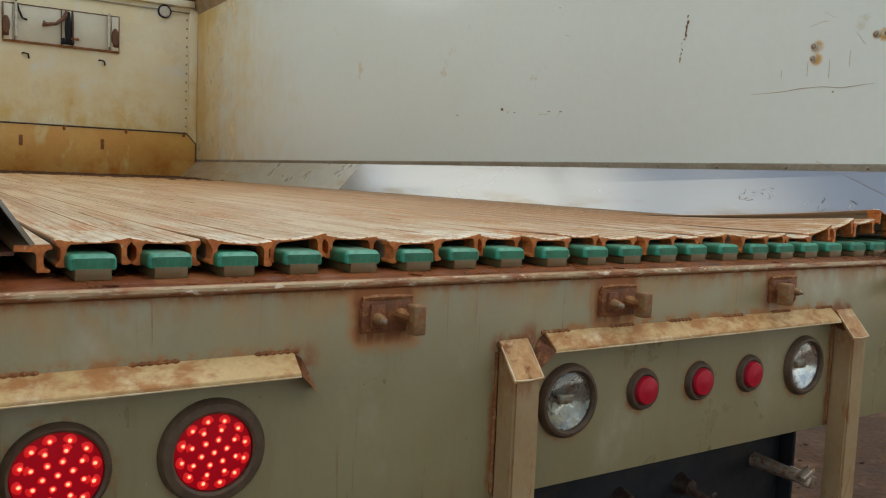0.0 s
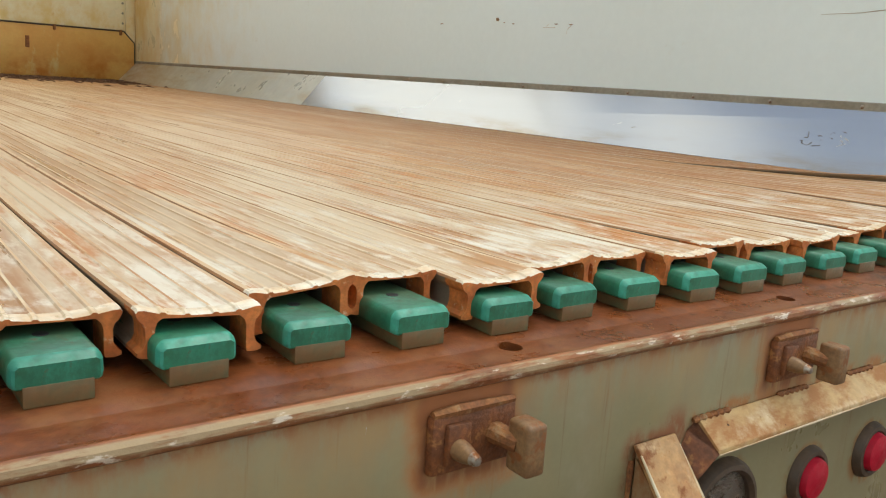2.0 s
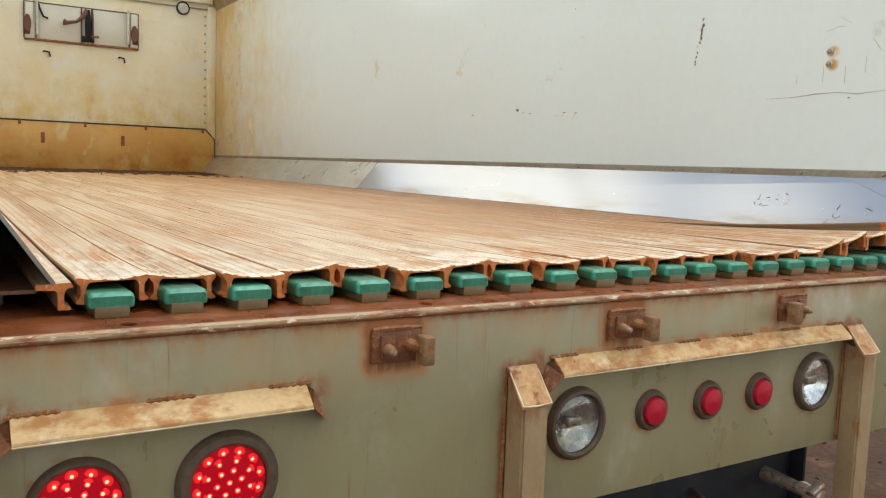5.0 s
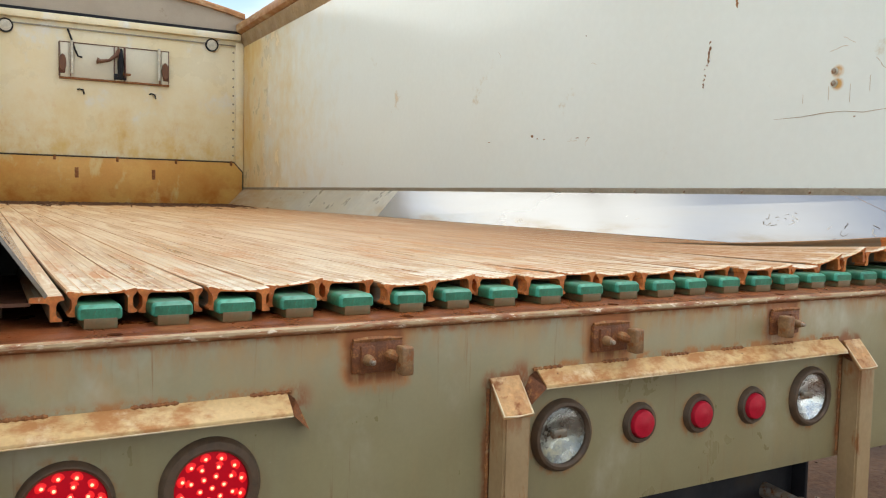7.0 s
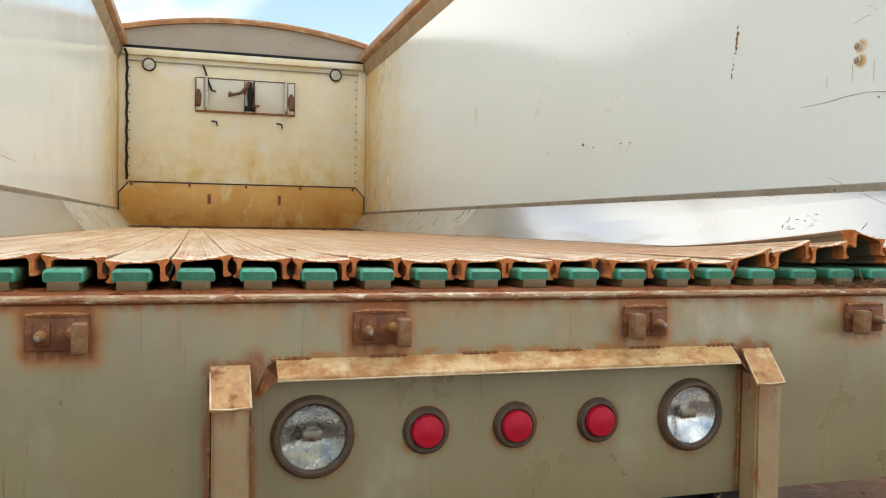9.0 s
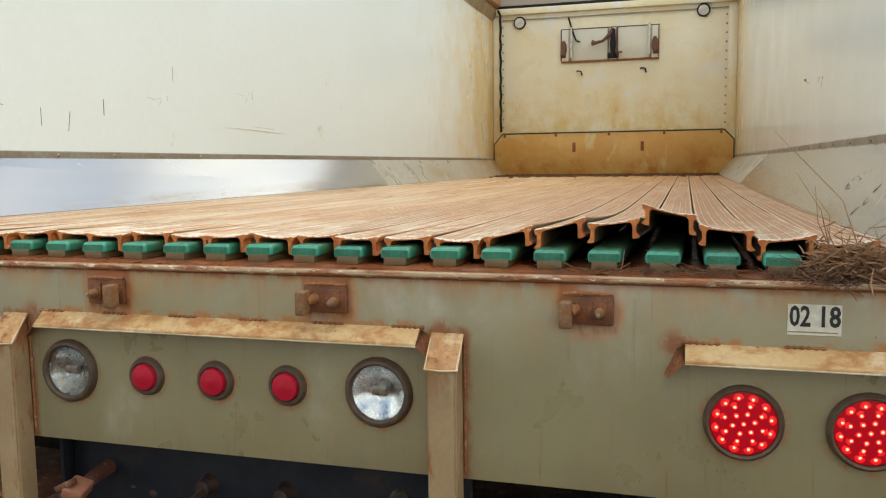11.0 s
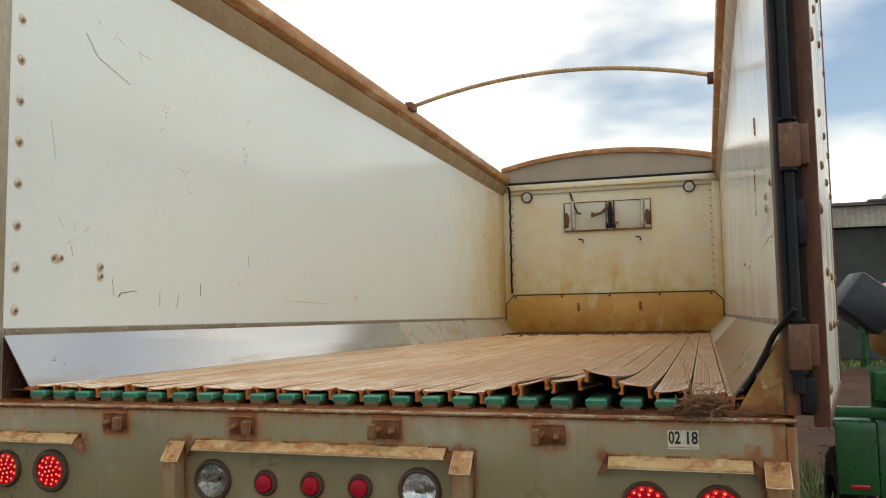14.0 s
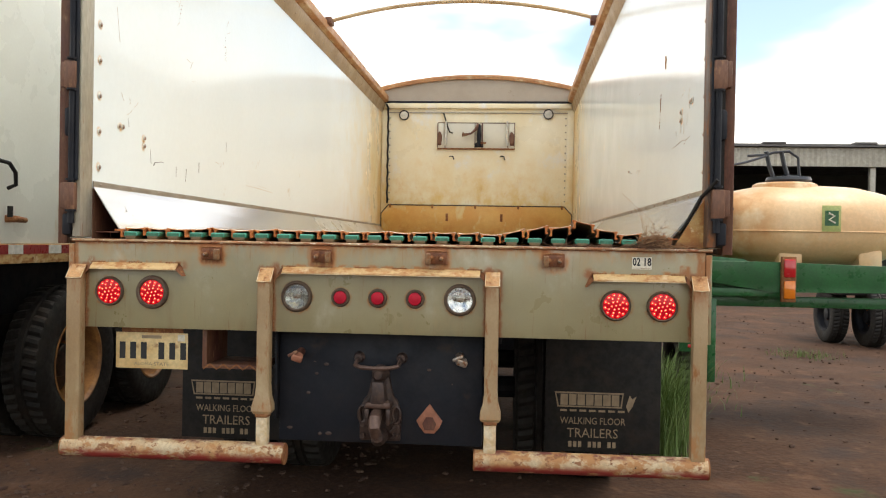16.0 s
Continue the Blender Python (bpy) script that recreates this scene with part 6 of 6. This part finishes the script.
for y in (-0.84, 0.34):
    for x in (NX - 0.13, NX - 0.45, -1.27):
        wheel(nbr, x, y, 0.52, 0.27, M_RIMORANGE, 1 if x > 0 else -1, "large black truck tyre on a faded orange rim", deep=True)
part("underframe", box(-1.2, NX - 0.30, -2.2, 8.8, 0.85, 1.19, 0.01), M_BLACKPAINT, nbr)

# ---- sprayer ----
spr = thing("field_sprayer", "green towed field sprayer with a yellowed plastic tank", "sprayer", (0, 0, 0))
bm = bmesh.new()
rings, nx, ns = [], 22, 40
for i in range(nx + 1):
    u = -1 + 2 * i / nx
    k = (1 - abs(u) ** 3.4) ** 0.5 if abs(u) < 1 else 0.02
    k = max(k, 0.05) * (1.0 - (0.018 if i in (4, 5, 17, 18) else 0))
    ring = []
    for j in range(ns):
        a = 2 * math.pi * j / ns
        ca, sa = math.cos(a), math.sin(a)
        y, z = math.copysign(abs(ca) ** 0.8, ca) * 0.52 * k, math.copysign(abs(sa) ** 0.85, sa) * 0.335 * k
        ring.append(bm.verts.new((2.90 + 0.84 * u, 3.75 + y, 1.545 + z)))
    rings.append(ring)
for A, B in zip(rings, rings[1:]):
    for j in range(ns):
        bm.faces.new((A[j], A[(j + 1) % ns], B[(j + 1) % ns], B[j]))
bm.faces.new(rings[0])
bm.faces.new(rings[-1])
tank = part("tank", bm, M_TANK, spr, "yellowed cream plastic tank with orange stains", smooth=60)
part("tank_neck", lathe([(0.27, 0.0), (0.25, 0.05), (0.22, 0.065), (0.0, 0.07)], "z", 32), M_TANK, tank, at=(2.78, 3.75, 1.84))
part("tank_lid", lathe([(0.17, 0.0), (0.18, 0.02), (0.17, 0.045), (0.10, 0.053), (0.0, 0.055)], "z", 28), M_DARKPLASTIC, tank, "dark blue-black lid", at=(2.80, 3.72, 1.905))
lbl = part("tank_label", box(2.895, 3.035, 3.222, 3.228, 1.50, 1.70, 0.002), M_LABELGREEN, tank, "green and yellow maker's label")
part("label_square", box(2.915, 3.015, 3.217, 3.221, 1.545, 1.66), M_JDGREEN, lbl)
part("label_mark", tube([(2.94, 3.216, 1.64), (2.985, 3.216, 1.62), (2.945, 3.216, 1.59), (2.99, 3.216, 1.565)], 0.008, 6), M_STICKER, lbl)
for x0, x1, lean in ((2.62, 2.68, 0), (2.74, 2.80, 0)):
    part("lid_lever", tube([(x1, 3.70, 1.92), (x1 - 0.05, 3.68, 2.05), (x0 - 0.02, 3.66, 2.16)], 0.018, 8), M_DARKPLASTIC, spr, "black lid lever")
part("hose_hoop", tube([(2.45, 3.66, 2.12), (2.60, 3.66, 2.13), (2.66, 3.66, 2.15), (2.78, 3.66, 2.16), (2.86, 3.68, 2.11), (2.88, 3.70, 1.95)], 0.011, 8), M_DARKPLASTIC, spr, "thin dark pipe hoop")
for x in (2.885, 3.025):
    part("tank_lug", box(-0.012, 0.012, -0.07, 0.07, -0.02, 0.02, 0.008), M_TANK, tank, at=pose(x, 3.41, 1.775, 38))
q = []
for i in range(4, 37):
    u = -1 + 2 * i / 40
    q.append((2.90 + 0.84 * u, 3.75 - 0.5215 * (1 - abs(u) ** 3.4) ** 0.5, 1.50))
part("tank_seam", tube(q, 0.006, 6), M_TANK, tank, "moulded seam round the tank")
for x in (2.70, 3.30):
    part("tank_saddle", box(x - 0.09, x + 0.09, 3.32, 4.2, 1.20, 1.36, 0.02), M_TANK, spr)
part("side_plate", prism([(2.02, 1.30), (2.30, 1.28), (2.52, 1.16), (2.54, 0.98), (2.40, 0.96), (2.02, 1.06)], "y", 3.16, 3.19, 0.004), M_JDGREEN, spr, "green frame side plate")
part("frame_beam", prism([(2.03, 1.265), (2.5, 1.262), (5.2, 1.20), (5.2, 1.06), (2.5, 1.035), (2.03, 1.10)], "y", 3.08, 3.158, 0.006), M_JDGREEN, spr, "green frame beam")
part("lower_beam", box(2.02, 5.2, 3.20, 3.28, 0.915, 0.995, 0.008), M_JDGREEN, spr)
part("tank_bed", box(2.20, 3.75, 3.25, 4.25, 1.14, 1.20, 0.01), M_JDGREEN, spr)
part("drop_leg", box(2.03, 2.09, 3.10, 3.18, 0.34, 0.98, 0.006), M_JDGREEN, spr)
lampb = part("rear_lamp", box(2.545, 2.650, 3.03, 3.078, 0.965, 1.305, 0.008), M_RUST, spr, "red and amber lamp pair on the sprayer")
part("red_lens", box(2.556, 2.640, 3.012, 3.032, 1.150, 1.285, 0.010), M_RED, lampb)
part("amber_lens", box(2.556, 2.640, 3.012, 3.032, 0.990, 1.125, 0.010), M_AMBER, lampb)
fen = part("fender", prism([(3.02, 0.92), (3.02, 0.98), (3.60, 0.99), (3.62, 0.97), (3.06, 0.95), (3.04, 0.60), (3.00, 0.58)], "x", 1.80, 2.01, 0.004), M_JDGREEN, spr, "green fender with a red reflector")
part("reflector", box(1.86, 1.96, 2.994, 3.003, 0.612, 0.637, 0.003), M_RED, fen)
part("stub_beam", box(1.80, 2.60, 3.10, 3.18, 1.00, 1.06, 0.006), M_JDGREEN, spr)
wheel(spr, 1.91, 3.42, 0.40, 0.2, M_BLACKPAINT, -1)
part("plastic_box", box(-0.15, 0.15, -0.13, 0.13, -0.13, 0.13, 0.02), M_DARKPLASTIC, spr, "dark plastic box tilted on its corner", at=pose(2.04, 3.34, 1.66, 0, 38, 10))
part("box_post", tube([(2.03, 3.34, 1.28), (2.03, 3.34, 1.55)], 0.025, 8), M_JDGREEN, spr)
part("side_hoop", tube([(2.22, 3.5, 1.30), (2.22, 3.5, 1.95), (2.26, 3.5, 2.02), (2.42, 3.56, 2.06), (2.60, 3.64, 2.12)], 0.010, 8), M_DARKPLASTIC, spr, "dark thin pipe hoop")

# ---- far machine, shed ----
far = thing("farm_wagon", "dark wagon with twin tyres standing far in the yard", "wagon", (5.5, 9.2, 0))
for x, y in ((-0.36, 0.1), (0.02, -0.35), (0.9, 0.1)):
    wheel(far, x + 0.12, y, 0.42, 0.24, M_BLACKPAINT, -1)
part("bed", box(-0.4, 2.6, -0.5, 1.2, 0.72, 0.84, 0.02), M_BLACK, far)
part("hitch_bar", tube([(-0.9, -0.2, 0.76), (0.0, -0.2, 0.76)], 0.02, 8), M_BLACKPAINT, far)

shed = thing("machine_shed", "long open farm shed with pale metal fascia and dark roof", "shed", (15, 30, 0))
part("back_wall", box(-15, 25, 9.9, 10.0, 0, 5.3), M_SHEDWALL, shed)
part("left_wall", box(-15.0, -14.9, -2, 9.9, 0, 5.1), M_SHEDWALL, shed)
part("front_wall", box(-14.9, -7.6, -2.0, -1.9, 0, 4.35), M_SHEDWALL, shed, "grey-green sheet wall")
bm = bmesh.new()
prev = None
for k in range(401):
    x, d = -15.3 + 40.6 * k / 400, 0.03 * (k % 2)
    row = [bm.verts.new((x, -2.3 - d, 4.38)), bm.verts.new((x, -2.3 - d, 5.06))]
    if prev:
        bm.faces.new((prev[0], row[0], row[1], prev[1]))
    prev = row
part("fascia", bm, M_SHEDMETAL, shed, "pale corrugated fascia with rust streaks", smooth=0)
part("fascia_back", box(-15.2, 25.2, -2.25, -2.2, 4.38, 5.06), M_SHEDMETAL, shed)
part("roof", prism([(-2.5, 5.08), (4.0, 5.75), (10.3, 5.10), (10.3, 5.20), (4.0, 5.87), (-2.5, 5.18)], "x", -15.4, 25.4), M_SHEDROOF, shed, "dark low-pitched roof")
for k in range(13):
    part("roof_rib", box(-15.0 + 3.2 * k, -14.2 + 3.2 * k, -2.55, -2.2, 5.17, 5.25, 0.02), M_SHEDROOF, shed)
part("roof_vent", box(-7.9, -6.55, -2.2, -1.0, 5.25, 5.52, 0.03), M_SHEDMETAL, shed, "ribbed roof vent")
for k in range(8):
    part("vent_rib", box(-7.85 + 0.165 * k, -7.78 + 0.165 * k, -2.23, -2.19, 5.27, 5.50), M_SHEDROOF, shed)
for k in range(1, 6):
    part("column", box(-7.5 + 6.0 * k, -7.3 + 6.0 * k, -2.2, -2.0, 0, 4.4, 0.02), M_SHEDMETAL, shed, "pale steel column")
part("parked_implement", box(-6.2, -3.4, 1.0, 3.0, 0.6, 2.3, 0.15), M_RUSTRED, shed, "dark red machine parked inside")

# ---- gravel and weeds ----
bm = bmesh.new()
bmesh.ops.create_icosphere(bm, subdivisions=1, radius=1)
STONE_POINTS, STONE_FACES = [tuple(v.co) for v in bm.verts], [tuple(v.index for v in f.verts) for f in bm.faces]
bm.free()
rr = rng(51)
verts, faces = [], []
for _ in range(4200):
    if rr.random() < 0.35:
        x, y = rr.uniform(-2.6, -0.2), rr.uniform(-0.6, 4.0)
    else:
        x, y = rr.uniform(-4, 9), rr.uniform(-1.5, 14)
    s = min(abs(rr.gauss(0, 0.009)) + 0.005, 0.026)
    base = len(verts)
    h = 0.03 * noise.noise((x * 0.7, y * 0.7, 0)) + 0.012 * noise.noise((x * 2.6, y * 2.6, 4)) - 0.01
    lx, ly, lz, turn = rr.uniform(0.8, 1.5), rr.uniform(0.7, 1.1), rr.uniform(0.4, 0.8), rr.uniform(0, 6.28)
    for p in STONE_POINTS:
        q = [c * s * rr.uniform(0.8, 1.2) for c in p]
        u, v = q[0] * lx, q[1] * ly
        verts.append((x + u * math.cos(turn) - v * math.sin(turn), y + u * math.sin(turn) + v * math.cos(turn), h + s * 0.2 + q[2] * lz))
    faces += [tuple(base + i for i in f) for f in STONE_FACES]
me = bpy.data.meshes.new("gravel")
me.from_pydata(verts, [], faces)
me.materials.append(M_STONE)
tagged(new("gravel", me), "loose grey-brown gravel on the earth", "gravel", kind="stuff")


def grass_patch(name, seed, n, cx, cy, sx, sy, h0, h1, label, wide=1.0):
    rg, vs, fs = rng(seed), [], []
    for _ in range(n):
        x, y, h, a = rg.gauss(cx, sx), rg.gauss(cy, sy), rg.uniform(h0, h1), rg.uniform(0, 6.28)
        w, bend = rg.uniform(0.002, 0.005) * wide, rg.uniform(0.1, 0.6) * h
        dx, dy = math.cos(a), math.sin(a)
        b = len(vs)
        for t in (0.0, 0.4, 0.75, 1.0):
            px, py, pz = x + dx * bend * t * t, y + dy * bend * t * t, h * t * (1 - 0.18 * t) - 0.02
            ww = w * (1 - t) + 0.0006
            vs += [(px - dy * ww, py + dx * ww, pz), (px + dy * ww, py - dx * ww, pz)]
        fs += [(b + 2 * i, b + 2 * i + 1, b + 2 * i + 3, b + 2 * i + 2) for i in range(3)]
    me_g = bpy.data.meshes.new(name)
    me_g.from_pydata(vs, [], fs)
    me_g.materials.append(M_GRASS)
    return tagged(new(name, me_g), label, "grass", kind="stuff")


grass_patch("tall_grass", 61, 1800, 1.53, 2.30, 0.065, 0.15, 0.25, 0.86, "tall green grass growing beside the trailer wheel")
grass_patch("weeds", 63, 220, 4.3, 7.6, 0.22, 0.18, 0.03, 0.12, "low green weeds on the earth")
grass_patch("weeds", 64, 120, -1.0, -0.55, 0.5, 0.15, 0.02, 0.08, "few small weeds on the earth")
grass_patch("weeds", 65, 1100, 2.0, 6.0, 0.28, 0.75, 0.04, 0.20, "patchy low grass between the trailers", 1.4)
grass_patch("weeds", 66, 1500, 7.0, 24.5, 5.0, 0.7, 0.08, 0.24, "strip of green grass before the shed", 9.0)
